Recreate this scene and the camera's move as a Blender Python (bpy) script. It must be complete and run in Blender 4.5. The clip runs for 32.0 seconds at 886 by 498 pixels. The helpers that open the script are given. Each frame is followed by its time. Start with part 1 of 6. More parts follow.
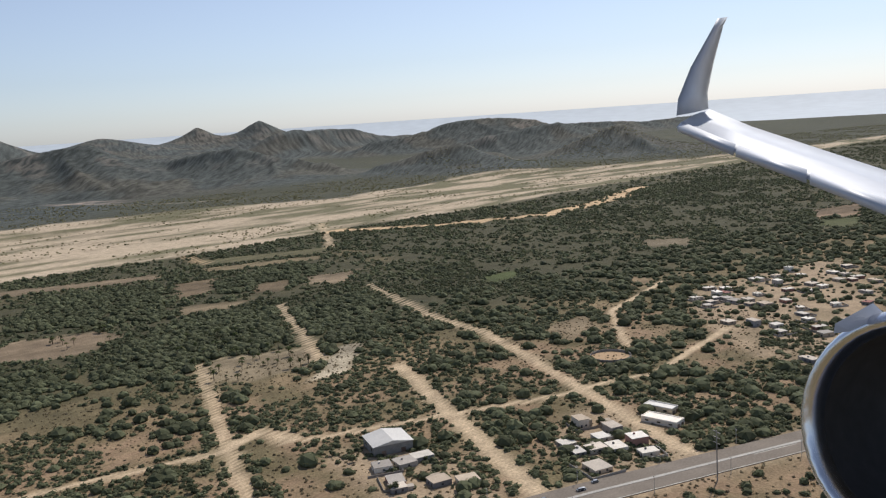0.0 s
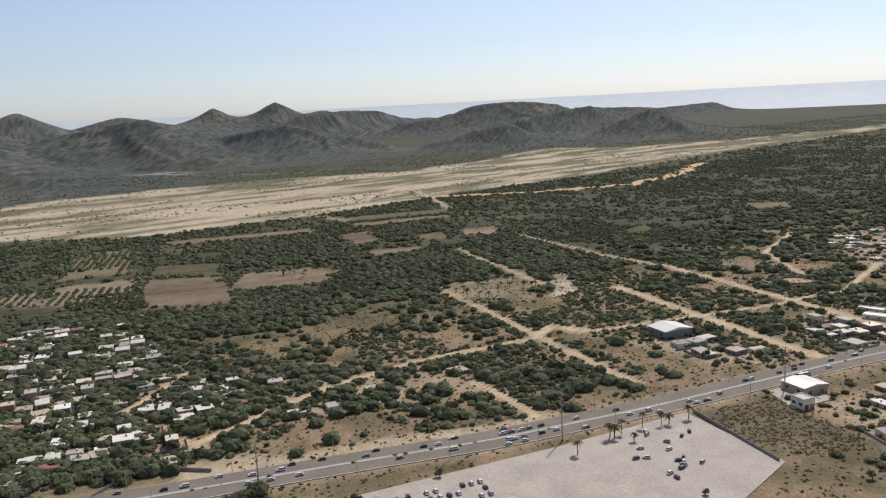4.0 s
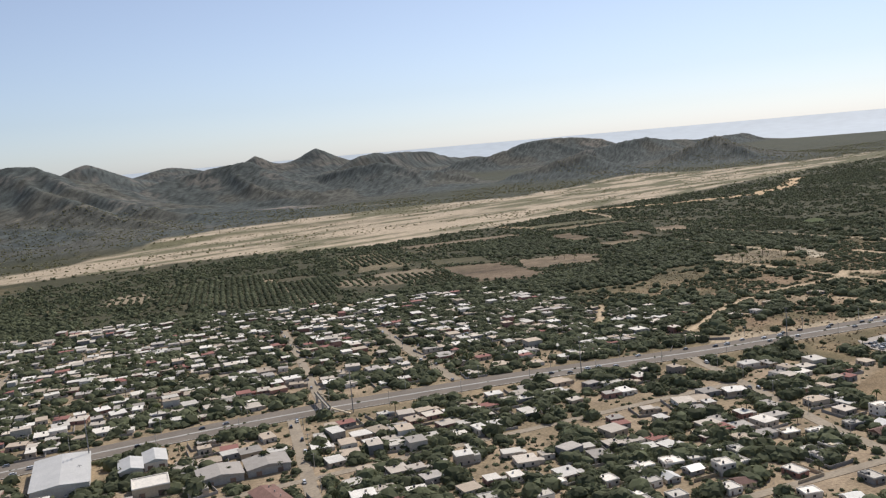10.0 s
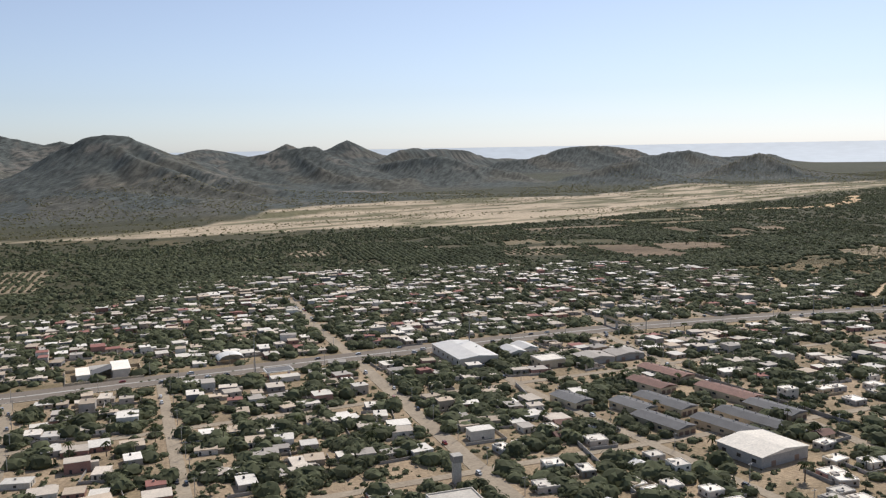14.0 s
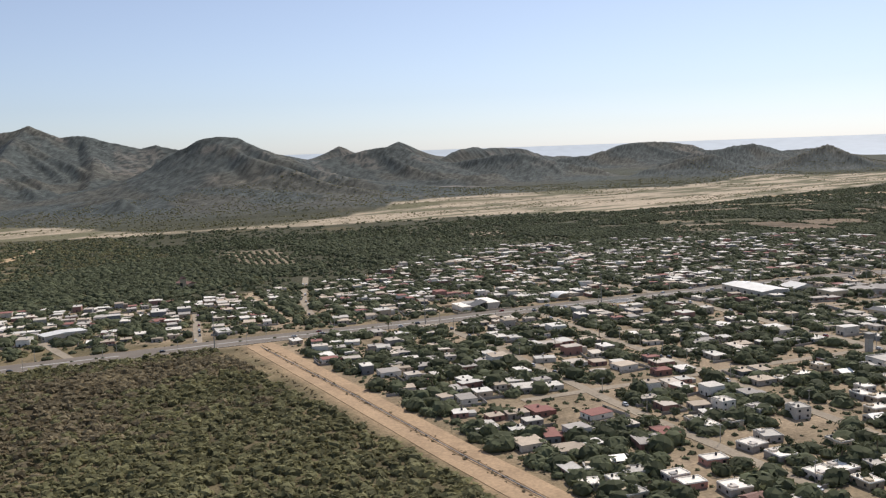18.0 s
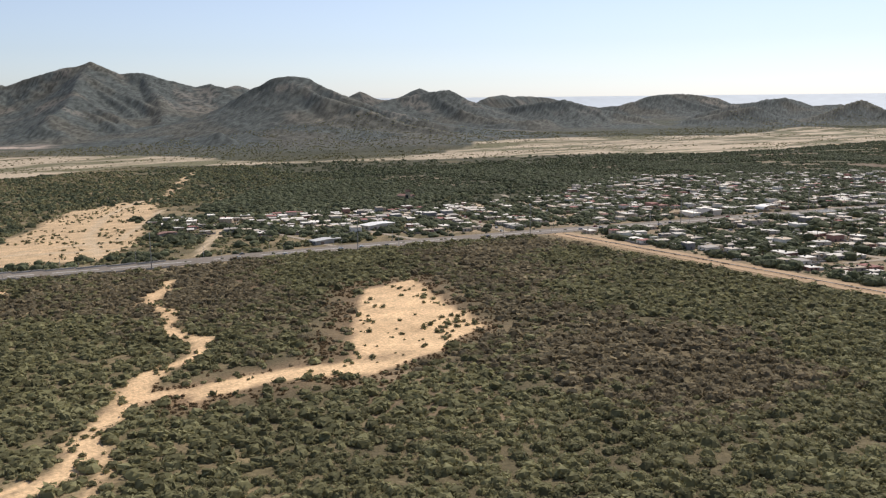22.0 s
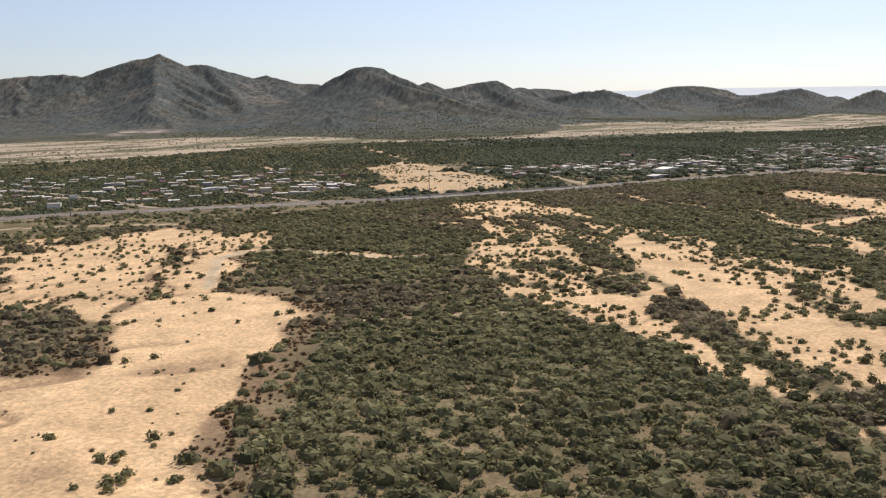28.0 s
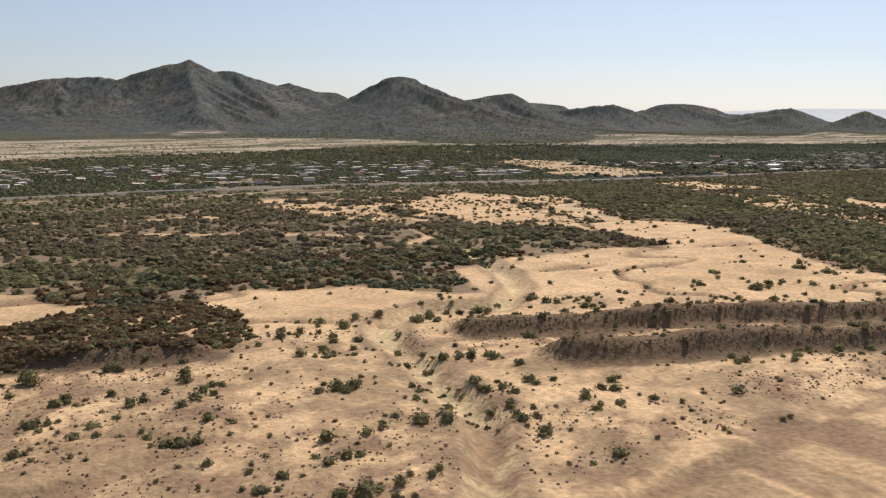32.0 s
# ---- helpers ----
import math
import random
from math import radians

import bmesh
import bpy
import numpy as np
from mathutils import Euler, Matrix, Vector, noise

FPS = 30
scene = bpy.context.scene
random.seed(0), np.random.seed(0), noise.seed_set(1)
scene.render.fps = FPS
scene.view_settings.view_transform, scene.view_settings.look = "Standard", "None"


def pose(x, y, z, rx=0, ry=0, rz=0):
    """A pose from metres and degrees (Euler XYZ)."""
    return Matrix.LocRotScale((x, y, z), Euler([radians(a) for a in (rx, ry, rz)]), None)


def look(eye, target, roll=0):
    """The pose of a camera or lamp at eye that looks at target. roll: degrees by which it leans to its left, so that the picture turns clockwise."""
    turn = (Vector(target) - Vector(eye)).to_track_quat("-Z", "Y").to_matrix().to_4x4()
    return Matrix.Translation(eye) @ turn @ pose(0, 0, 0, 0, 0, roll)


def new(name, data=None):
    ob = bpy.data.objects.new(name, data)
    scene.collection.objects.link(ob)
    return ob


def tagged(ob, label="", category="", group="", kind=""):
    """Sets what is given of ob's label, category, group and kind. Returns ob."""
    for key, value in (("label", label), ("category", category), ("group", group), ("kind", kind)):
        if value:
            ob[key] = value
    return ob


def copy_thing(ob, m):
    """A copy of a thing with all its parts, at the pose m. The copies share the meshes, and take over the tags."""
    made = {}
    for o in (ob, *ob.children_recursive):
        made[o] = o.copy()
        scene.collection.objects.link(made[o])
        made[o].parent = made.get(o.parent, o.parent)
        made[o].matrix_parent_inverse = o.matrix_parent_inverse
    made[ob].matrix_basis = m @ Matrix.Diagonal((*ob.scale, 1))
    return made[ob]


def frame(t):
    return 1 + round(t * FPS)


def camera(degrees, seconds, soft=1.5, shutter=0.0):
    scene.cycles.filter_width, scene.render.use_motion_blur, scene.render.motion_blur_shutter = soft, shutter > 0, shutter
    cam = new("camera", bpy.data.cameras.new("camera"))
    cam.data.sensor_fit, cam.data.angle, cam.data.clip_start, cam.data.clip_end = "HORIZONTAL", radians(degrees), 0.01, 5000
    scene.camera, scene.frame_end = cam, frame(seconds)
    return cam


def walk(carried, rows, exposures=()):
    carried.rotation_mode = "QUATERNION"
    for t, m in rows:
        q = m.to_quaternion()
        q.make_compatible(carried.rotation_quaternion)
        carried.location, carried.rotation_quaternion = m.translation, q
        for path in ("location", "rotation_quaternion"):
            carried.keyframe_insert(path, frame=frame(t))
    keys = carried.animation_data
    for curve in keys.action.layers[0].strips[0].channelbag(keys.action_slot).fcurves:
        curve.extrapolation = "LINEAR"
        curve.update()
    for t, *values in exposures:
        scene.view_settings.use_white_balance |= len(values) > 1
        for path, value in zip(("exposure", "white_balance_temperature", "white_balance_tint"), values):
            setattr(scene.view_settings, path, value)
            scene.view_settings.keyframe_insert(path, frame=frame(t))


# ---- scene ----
# ---------------------------------------------------------------- camera
cam = camera(54.1, 32.0, soft=1.25)
# seconds, place, then yaw, pitch and roll in degrees
PATH = [
    (0, -0, 0, 95.37, -33.12, -8.71, -3.86),
    (0.5, -15.94, 0.15, 94.72, -33.12, -8.61, -3.83),
    (1, -31.91, 0.29, 94.06, -33.04, -8.47, -3.61),
    (1.5, -47.93, 0.42, 93.4, -33.27, -8.74, -3.15),
    (2, -63.97, 0.55, 92.73, -33.58, -9.36, -3.09),
    (2.5, -80.06, 0.67, 92.05, -33.77, -9.8, -3.32),
    (3, -96.18, 0.78, 91.36, -33.81, -10, -3.02),
    (3.5, -112.34, 0.89, 90.67, -33.83, -10.17, -2.84),
    (5.5, -177.38, 1.26, 87.8, -33.31, -6.18, -4.57),
    (6, -193.74, 1.34, 87.06, -32.59, -5.99, -4.41),
    (6.5, -210.14, 1.42, 86.32, -32.26, -6.4, -4.14),
    (7, -226.58, 1.48, 85.56, -32.29, -7.19, -4.09),
    (7.5, -243.06, 1.55, 84.8, -32.23, -7.4, -4.02),
    (8, -259.59, 1.6, 84.03, -32.54, -7.21, -4.14),
    (8.5, -276.16, 1.66, 83.25, -32.97, -6.93, -3.87),
    (9, -292.77, 1.71, 82.46, -33.46, -6.67, -4.07),
    (9.5, -309.43, 1.75, 81.66, -33.66, -6.55, -4.92),
    (10, -326.13, 1.79, 80.86, -33.66, -6.65, -4.97),
    (10.5, -342.88, 1.82, 80.05, -33.77, -6.79, -4.09),
    (11, -359.67, 1.85, 79.22, -32.97, -6.25, -3.3),
    (11.5, -376.51, 1.87, 78.39, -31.91, -5.77, -2.33),
    (12, -393.39, 1.89, 77.55, -32.12, -5.67, -1.64),
    (12.5, -410.32, 1.9, 76.71, -33.33, -6.38, -1.77),
    (13, -427.3, 1.91, 75.85, -34.25, -6.8, -1.44),
    (13.5, -444.33, 1.92, 74.99, -34.15, -6.7, -1.7),
    (14, -461.4, 1.92, 74.11, -33.73, -6.51, -0.99),
    (14.5, -478.53, 1.92, 73.23, -33.42, -6.21, -1.02),
    (16.5, -547.52, 1.87, 69.62, -31.79, -6.12, -0.32),
    (17, -564.89, 1.85, 68.69, -31.81, -6.12, -1.2),
    (17.5, -582.32, 1.83, 67.76, -31.96, -5.85, -2.39),
    (18, -599.8, 1.8, 66.81, -31.86, -6.33, -1.99),
    (18.5, -617.33, 1.77, 65.86, -31.96, -7.23, -1.8),
    (19, -634.91, 1.73, 64.9, -32.05, -7.62, -2.18),
    (19.5, -652.55, 1.7, 63.93, -31.86, -7.85, -1.82),
    (20, -670.24, 1.66, 62.95, -31.64, -8.24, -1.08),
    (20.5, -687.99, 1.61, 61.97, -31.64, -8.61, -0.72),
    (21, -705.79, 1.57, 60.97, -31.23, -9.36, -0.99),
    (21.5, -723.65, 1.52, 59.96, -31.1, -9.82, -0.96),
    (22, -741.56, 1.47, 58.95, -32.22, -9.6, -0.55),
    (22.5, -759.53, 1.41, 57.93, -33.78, -9.4, -0.23),
    (23, -777.55, 1.35, 56.9, -34.37, -9.27, -0.42),
    (23.5, -795.64, 1.29, 55.85, -34.25, -8.5, -1.55),
    (24, -813.78, 1.23, 54.8, -33.88, -7.43, -1.69),
    (24.5, -831.98, 1.17, 53.75, -33.58, -6.91, -1.32),
    (26.5, -905.37, 0.89, 49.42, -34.47, -7.5, -0.89),
    (27, -923.87, 0.82, 48.31, -34.34, -8.97, -0.48),
    (27.5, -942.43, 0.74, 47.2, -34.11, -9.75, -0.51),
    (28, -961.06, 0.66, 46.08, -34.05, -9.86, -0.68),
    (28.5, -979.74, 0.59, 44.95, -34.22, -9.32, -0.99),
    (29, -998.49, 0.51, 43.8, -34.36, -8.6, -0.89),
    (29.5, -1017.3, 0.42, 42.65, -34.42, -8.13, -0.97),
    (30, -1036.18, 0.34, 41.49, -34.49, -8.13, -0.78),
    (30.5, -1055.11, 0.26, 40.33, -34.6, -8.65, -0.86),
    (31, -1074.12, 0.17, 39.15, -35, -8.98, -0.53),
    (31.5, -1093.19, 0.09, 37.96, -35.7, -8.81, -0.07),
    (32, -1112.32, 0, 36.76, -36.36, -8.94, 0.69),
]


def turned(x, y, z, yaw, pitch, roll):
    """A pose from a place and yaw (from +y), pitch (up) and roll (lean to the left)."""
    return pose(x, y, z) @ pose(0, 0, 0, 0, 0, yaw) @ pose(0, 0, 0, 90 + pitch) @ pose(0, 0, 0, 0, 0, roll)


walk(cam, [(t, turned(*row)) for t, *row in PATH],
     exposures=[(0, 0.44, 6200, 12), (8, 0.44, 6200, 12), (14, 0.5, 6200, 12), (20, 0.5, 6250, 13), (22, 0.58, 6300, 13), (25, 0.46, 6350, 13), (28, 0.54, 6450, 14), (32, 0.36, 6550, 14)])

# ---------------------------------------------------------------- light
SUN_AZ, SUN_EL = radians(61), radians(47)      # azimuth clockwise from +y
world = bpy.data.worlds.new("sky")
scene.world = world
world.use_nodes = True
wn, wl = world.node_tree.nodes, world.node_tree.links
sky = wn.new("ShaderNodeTexSky")
sky.sky_type = 'NISHITA'
sky.sun_disc = False
sky.sun_elevation, sky.sun_rotation = SUN_EL, SUN_AZ
sky.air_density, sky.dust_density, sky.ozone_density, sky.altitude = 0.9, 0.5, 1.5, 100
pale = wn.new("ShaderNodeHueSaturation")
pale.inputs["Saturation"].default_value = 0.62
tint = wn.new("ShaderNodeMix")
tint.data_type, tint.blend_type = 'RGBA', 'MULTIPLY'
tint.inputs[0].default_value = 1.0
tint.inputs[7].default_value = (0.93, 0.985, 1.08, 1)
wl.new(sky.outputs[0], pale.inputs["Color"])
wl.new(pale.outputs[0], tint.inputs[6])
wl.new(tint.outputs[2], wn["Background"].inputs[0])
wn["Background"].inputs[1].default_value = 0.07
sun = new("sun", bpy.data.lights.new("sun", 'SUN'))
sun.data.energy, sun.data.angle, sun.data.color = 2.7, radians(0.53), (1.0, 0.93, 0.82)
sun.matrix_world = look((0, 0, 300), (-math.sin(SUN_AZ) * math.cos(SUN_EL), -math.cos(SUN_AZ) * math.cos(SUN_EL), 300 - math.sin(SUN_EL)))

# ---------------------------------------------------------------- materials


def material(name, colour, rough=0.85, metal=0.0, grain=1.0, stain=12.0, vary=0.25, bump=0.3, isle=0.0, each=0.0, attr=None, coat=0.0, thin=0.0, shine=0.5):
    """A surface with variation at two scales: a fine grain and broad stains, both in metres."""
    m = bpy.data.materials.new(name)
    m.use_nodes = True
    n, l = m.node_tree.nodes, m.node_tree.links
    b = n["Principled BSDF"]
    b.inputs["Roughness"].default_value, b.inputs["Metallic"].default_value = rough, metal
    b.inputs["Coat Weight"].default_value = coat
    b.inputs["Specular IOR Level"].default_value = 0.12 if thin else shine
    pos = n.new("ShaderNodeNewGeometry")
    if attr:
        src = n.new("ShaderNodeAttribute")
        src.attribute_name = attr
        base = src.outputs["Color"]
    else:
        src = n.new("ShaderNodeRGB")
        src.outputs[0].default_value = (*colour, 1)
        base = src.outputs[0]

    def noise_at(size, detail):
        t = n.new("ShaderNodeTexNoise")
        t.inputs["Scale"].default_value, t.inputs["Detail"].default_value = 1.0 / size, detail
        l.new(pos.outputs["Position"], t.inputs["Vector"])
        return t.outputs["Fac"]

    def times(colour_socket, factor, low, high):
        r = n.new("ShaderNodeMapRange")
        r.inputs["From Min"].default_value, r.inputs["From Max"].default_value = 0.25, 0.75
        r.inputs["To Min"].default_value, r.inputs["To Max"].default_value = low, high
        l.new(factor, r.inputs["Value"])
        x = n.new("ShaderNodeVectorMath")
        x.operation = 'SCALE'
        l.new(colour_socket, x.inputs[0])
        l.new(r.outputs[0], x.inputs["Scale"])
        return x.outputs[0]

    fine = noise_at(grain, 6)
    base = times(base, fine, 1 - vary, 1 + vary)
    base = times(base, noise_at(stain, 4), 1 - vary * 0.7, 1 + vary * 0.7)
    if isle:
        base = times(base, pos.outputs["Random Per Island"], 1 - isle, 1 + isle)
    if each:
        info = n.new("ShaderNodeObjectInfo")
        base = times(base, info.outputs["Random"], 1 - each, 1 + each)
    l.new(base, b.inputs["Base Color"])
    if thin:
        glow, both = n.new("ShaderNodeBsdfTranslucent"), n.new("ShaderNodeMixShader")
        both.inputs[0].default_value = thin
        l.new(base, glow.inputs["Color"])
        l.new(b.outputs[0], both.inputs[1])
        l.new(glow.outputs[0], both.inputs[2])
        l.new(both.outputs[0], n["Material Output"].inputs["Surface"])
    if bump:
        bp = n.new("ShaderNodeBump")
        bp.inputs["Strength"].default_value, bp.inputs["Distance"].default_value = bump, grain * 0.4
        l.new(fine, bp.inputs["Height"])
        l.new(bp.outputs[0], b.inputs["Normal"])
    return m


M = {
    "ground": material("dry_ground", (0, 0, 0), 0.95, grain=0.8, stain=6, vary=0.3, bump=0.8, attr="earth", shine=0.15),
    "leaf": material("scrub_leaves", (0.228, 0.212, 0.106), 0.8, grain=2.5, stain=28, vary=0.35, bump=0.0, isle=0.3, thin=0.4),
    "tree": material("tree_leaves", (0.128, 0.137, 0.074), 0.8, grain=4, stain=40, vary=0.3, bump=0.0, isle=0.25, thin=0.3),
    "dry": material("dry_brush", (0.265, 0.218, 0.135), 0.9, grain=2, stain=20, vary=0.3, bump=0.0, isle=0.3, thin=0.5),
    "russet": material("russet_grass", (0.2, 0.138, 0.076), 0.9, grain=0.8, stain=9, vary=0.3, bump=0.0, isle=0.3, thin=0.5),
    "asphalt": material("asphalt", (0.215, 0.18, 0.143), 0.9, grain=0.5, stain=9, vary=0.2, bump=0.1, shine=0.2),
    "dirt": material("dirt_road", (0.45, 0.31, 0.185), 0.95, grain=0.8, stain=7, vary=0.2, bump=0.3, shine=0.2),
    "street": material("dusty_street", (0.36, 0.295, 0.215), 0.95, grain=0.8, stain=7, vary=0.2, bump=0.2, shine=0.2),
    "line": material("road_paint", (0.6, 0.58, 0.5), 0.8, grain=0.3, stain=3, vary=0.25, bump=0),
    "kerb": material("concrete", (0.45, 0.42, 0.37), 0.9, grain=0.4, stain=5, vary=0.2, bump=0.2, shine=0.2),
    "bark": material("bark", (0.12, 0.09, 0.06), 0.95, grain=0.15, stain=1, vary=0.3, bump=0.5),
    # sea blue paled: distance haze is mixed into this base colour
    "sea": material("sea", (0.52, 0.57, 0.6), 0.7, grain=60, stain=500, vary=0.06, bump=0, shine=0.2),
    "roof": material("flat_roof", (0.78, 0.71, 0.6), 0.85, grain=0.5, stain=2.5, vary=0.16, bump=0.1, each=0.3),
    "wall": material("plaster_wall", (0.55, 0.49, 0.42), 0.9, grain=0.3, stain=2, vary=0.15, bump=0.1, each=0.3),
    "houses": material("house_plaster", (0.5, 0.46, 0.4), 0.9, grain=0.4, stain=2.5, vary=0.15, bump=0.1, attr="paint"),
    "white": material("white_plaster", (0.74, 0.67, 0.57), 0.9, grain=0.3, stain=2, vary=0.12, bump=0.1, each=0.2),
    "cream": material("cream_plaster", (0.55, 0.45, 0.31), 0.9, grain=0.3, stain=2, vary=0.14, bump=0.1, each=0.25),
    "pink": material("terracotta_plaster", (0.42, 0.22, 0.17), 0.9, grain=0.3, stain=2, vary=0.15, bump=0.1, each=0.25),
    "block": material("bare_block_wall", (0.34, 0.32, 0.29), 0.95, grain=0.25, stain=1.5, vary=0.2, bump=0.2, each=0.25),
    "tile": material("clay_tile_roof", (0.25, 0.135, 0.1), 0.85, grain=0.25, stain=1.5, vary=0.25, bump=0.4, each=0.25),
    "sheet": material("metal_sheet_roof", (0.7, 0.665, 0.6), 0.5, metal=0.1, grain=0.4, stain=4, vary=0.12, bump=0.1, each=0.15),
    "shingle": material("grey_felt_roof", (0.15, 0.145, 0.14), 0.95, grain=0.3, stain=3, vary=0.2, bump=0.2, each=0.15),
    "tank": material("black_plastic", (0.03, 0.03, 0.032), 0.5, grain=0.2, stain=1, vary=0.2, bump=0.0),
    "lot": material("worn_concrete_lot", (0.43, 0.37, 0.305), 0.9, grain=0.6, stain=8, vary=0.2, bump=0.1),
    "stone": material("wash_pebbles", (0.32, 0.22, 0.145), 0.95, grain=0.3, stain=3, vary=0.3, bump=0.3, isle=0.3),
    "car_white": material("white_car_paint", (0.7, 0.7, 0.68), 0.3, grain=0.3, stain=2, vary=0.05, bump=0, coat=0.5),
    "car_dark": material("dark_car_paint", (0.045, 0.048, 0.055), 0.3, grain=0.3, stain=2, vary=0.1, bump=0, coat=0.5, each=0.5),
    "car_red": material("red_car_paint", (0.3, 0.04, 0.035), 0.3, grain=0.3, stain=2, vary=0.1, bump=0, coat=0.5, each=0.3),
    "car_grey": material("silver_car_paint", (0.3, 0.31, 0.32), 0.3, metal=0.4, grain=0.3, stain=2, vary=0.1, bump=0, coat=0.5, each=0.4),
    "rubber": material("rubber", (0.025, 0.025, 0.025), 0.8, grain=0.1, stain=1, vary=0.2, bump=0),
    "palm": material("palm_fronds", (0.07, 0.085, 0.03), 0.7, grain=0.5, stain=5, vary=0.3, bump=0, each=0.3, thin=0.5),
    "steel": material("weathered_steel", (0.3, 0.29, 0.28), 0.6, metal=0.5, grain=0.3, stain=2, vary=0.2, bump=0),
    "glass": material("window_glass", (0.03, 0.035, 0.04), 0.15, grain=0.5, stain=3, vary=0.2, bump=0),
    "door": material("painted_door", (0.2, 0.13, 0.09), 0.6, grain=0.1, stain=1, vary=0.25, bump=0.1, each=0.4),
    "wing": material("grey_wing_paint", (0.52, 0.54, 0.58), 0.5, grain=0.2, stain=1.5, vary=0.06, bump=0.0),
    "metal": material("polished_metal", (0.7, 0.7, 0.72), 0.22, metal=1.0, grain=0.2, stain=1, vary=0.05, bump=0),
    "dark": material("dark_duct", (0.055, 0.052, 0.05), 0.7, metal=0.0, grain=0.1, stain=1, vary=0.2, bump=0),
}


# ---------------------------------------------------------------- shaping helpers
def hashed(ix, iy, seed):
    h = (ix.astype(np.int64) * 374761393 + iy.astype(np.int64) * 668265263 + seed * 974711) & 0xFFFFFFFF
    h = ((h ^ (h >> 13)) * 1274126177) & 0xFFFFFFFF
    return ((h ^ (h >> 16)) & 0xFFFFFF) / float(0xFFFFFF)


def grain2(x, y, size, seed=0):
    """Smooth noise, 0 to 1, over a plane."""
    x, y = np.asarray(x, float) / size, np.asarray(y, float) / size
    ix, iy = np.floor(x), np.floor(y)
    fx, fy = x - ix, y - iy
    fx, fy = fx * fx * (3 - 2 * fx), fy * fy * (3 - 2 * fy)
    a, b, c, d = hashed(ix, iy, seed), hashed(ix + 1, iy, seed), hashed(ix, iy + 1, seed), hashed(ix + 1, iy + 1, seed)
    return (a * (1 - fx) + b * fx) * (1 - fy) + (c * (1 - fx) + d * fx) * fy


def fbm(x, y, size, octaves=4, seed=0):
    total, weight, w = 0, 0, 1.0
    for k in range(octaves):
        total, weight = total + w * grain2(x, y, size / 2 ** k, seed + 31 * k), weight + w
        w *= 0.5
    return total / weight


def ridges(x, y, size, octaves=4, seed=0):
    """Noise with sharp crests, 0 to 1."""
    total, weight, w = 0, 0, 1.0
    for k in range(octaves):
        total, weight = total + w * (1 - np.abs(2 * grain2(x, y, size / 2 ** k, seed + 31 * k) - 1)), weight + w
        w *= 0.52
    return total / weight


def smooth(v):
    v = np.clip(v, 0, 1)
    return v * v * (3 - 2 * v)


def from_line(x, y, pts):
    """Distance to a broken line."""
    best = np.full(np.shape(x), 1e9)
    for (ax, ay), (bx, by) in zip(pts[:-1], pts[1:]):
        dx, dy = bx - ax, by - ay
        t = np.clip(((x - ax) * dx + (y - ay) * dy) / (dx * dx + dy * dy + 1e-9), 0, 1)
        best = np.minimum(best, np.hypot(x - ax - t * dx, y - ay - t * dy))
    return best


def inside(x, y, pts):
    """Metres inside a closed outline (negative outside)."""
    odd = np.zeros(np.shape(x), bool)
    for (ax, ay), (bx, by) in zip(pts, pts[1:] + pts[:1]):
        if ay != by:
            odd ^= ((ay > y) != (by > y)) & (x < (bx - ax) * (y - ay) / (by - ay) + ax)
    d = from_line(x, y, pts + pts[:1])
    return np.where(odd, d, -d)


def mesh_of(name, verts, faces, mat, smooth_faces=False):
    me = bpy.data.meshes.new(name)
    verts, faces = np.asarray(verts, np.float32), np.asarray(faces, np.int32)
    k = faces.shape[1]
    me.vertices.add(len(verts))
    me.vertices.foreach_set("co", verts.ravel())
    me.loops.add(faces.size)
    me.loops.foreach_set("vertex_index", faces.ravel())
    me.polygons.add(len(faces))
    me.polygons.foreach_set("loop_start", np.arange(0, faces.size, k, dtype=np.int32))
    me.polygons.foreach_set("use_smooth", np.full(len(faces), smooth_faces))
    me.update(calc_edges=True)
    me.materials.append(mat)
    return me


def attribute(me, name, rgb):
    a = me.color_attributes.new(name, 'FLOAT_COLOR', 'POINT')
    a.data.foreach_set("color", np.concatenate([rgb, np.ones((len(rgb), 1))], 1).astype(np.float32).ravel())


def finish(bm, name, mat, smooth_faces=False):
    me = bpy.data.meshes.new(name)
    for f in bm.faces:
        f.smooth = smooth_faces
    bm.to_mesh(me)
    bm.free()
    me.materials.append(mat)
    return me


def part(name, bm, mat, parent, label="", smooth_faces=False):
    me = bm if isinstance(bm, bpy.types.Mesh) else finish(bm, name, mat, smooth_faces)
    ob = new(name, me)
    ob.parent = parent
    if label:
        ob["label"] = label
    return ob


def box(bm, x0, y0, z0, x1, y1, z1):
    v = [bm.verts.new(p) for p in ((x0, y0, z0), (x1, y0, z0), (x1, y1, z0), (x0, y1, z0), (x0, y0, z1), (x1, y0, z1), (x1, y1, z1), (x0, y1, z1))]
    for f in ((3, 2, 1, 0), (4, 5, 6, 7), (0, 1, 5, 4), (1, 2, 6, 5), (2, 3, 7, 6), (3, 0, 4, 7)):
        bm.faces.new([v[i] for i in f])
    return v


def tube(bm, a, b, ra, rb, n=6):
    """A tapered round bar from a to b."""
    a, b = Vector(a), Vector(b)
    q = (b - a).to_track_quat('Z', 'Y')
    rings = [[bm.verts.new(c + q @ Vector((r * math.cos(k * math.tau / n), r * math.sin(k * math.tau / n), 0))) for k in range(n)] for c, r in ((a, ra), (b, rb))]
    for k in range(n):
        bm.faces.new((rings[0][k], rings[0][(k + 1) % n], rings[1][(k + 1) % n], rings[1][k]))
    bm.faces.new(rings[0][::-1])
    bm.faces.new(rings[1])


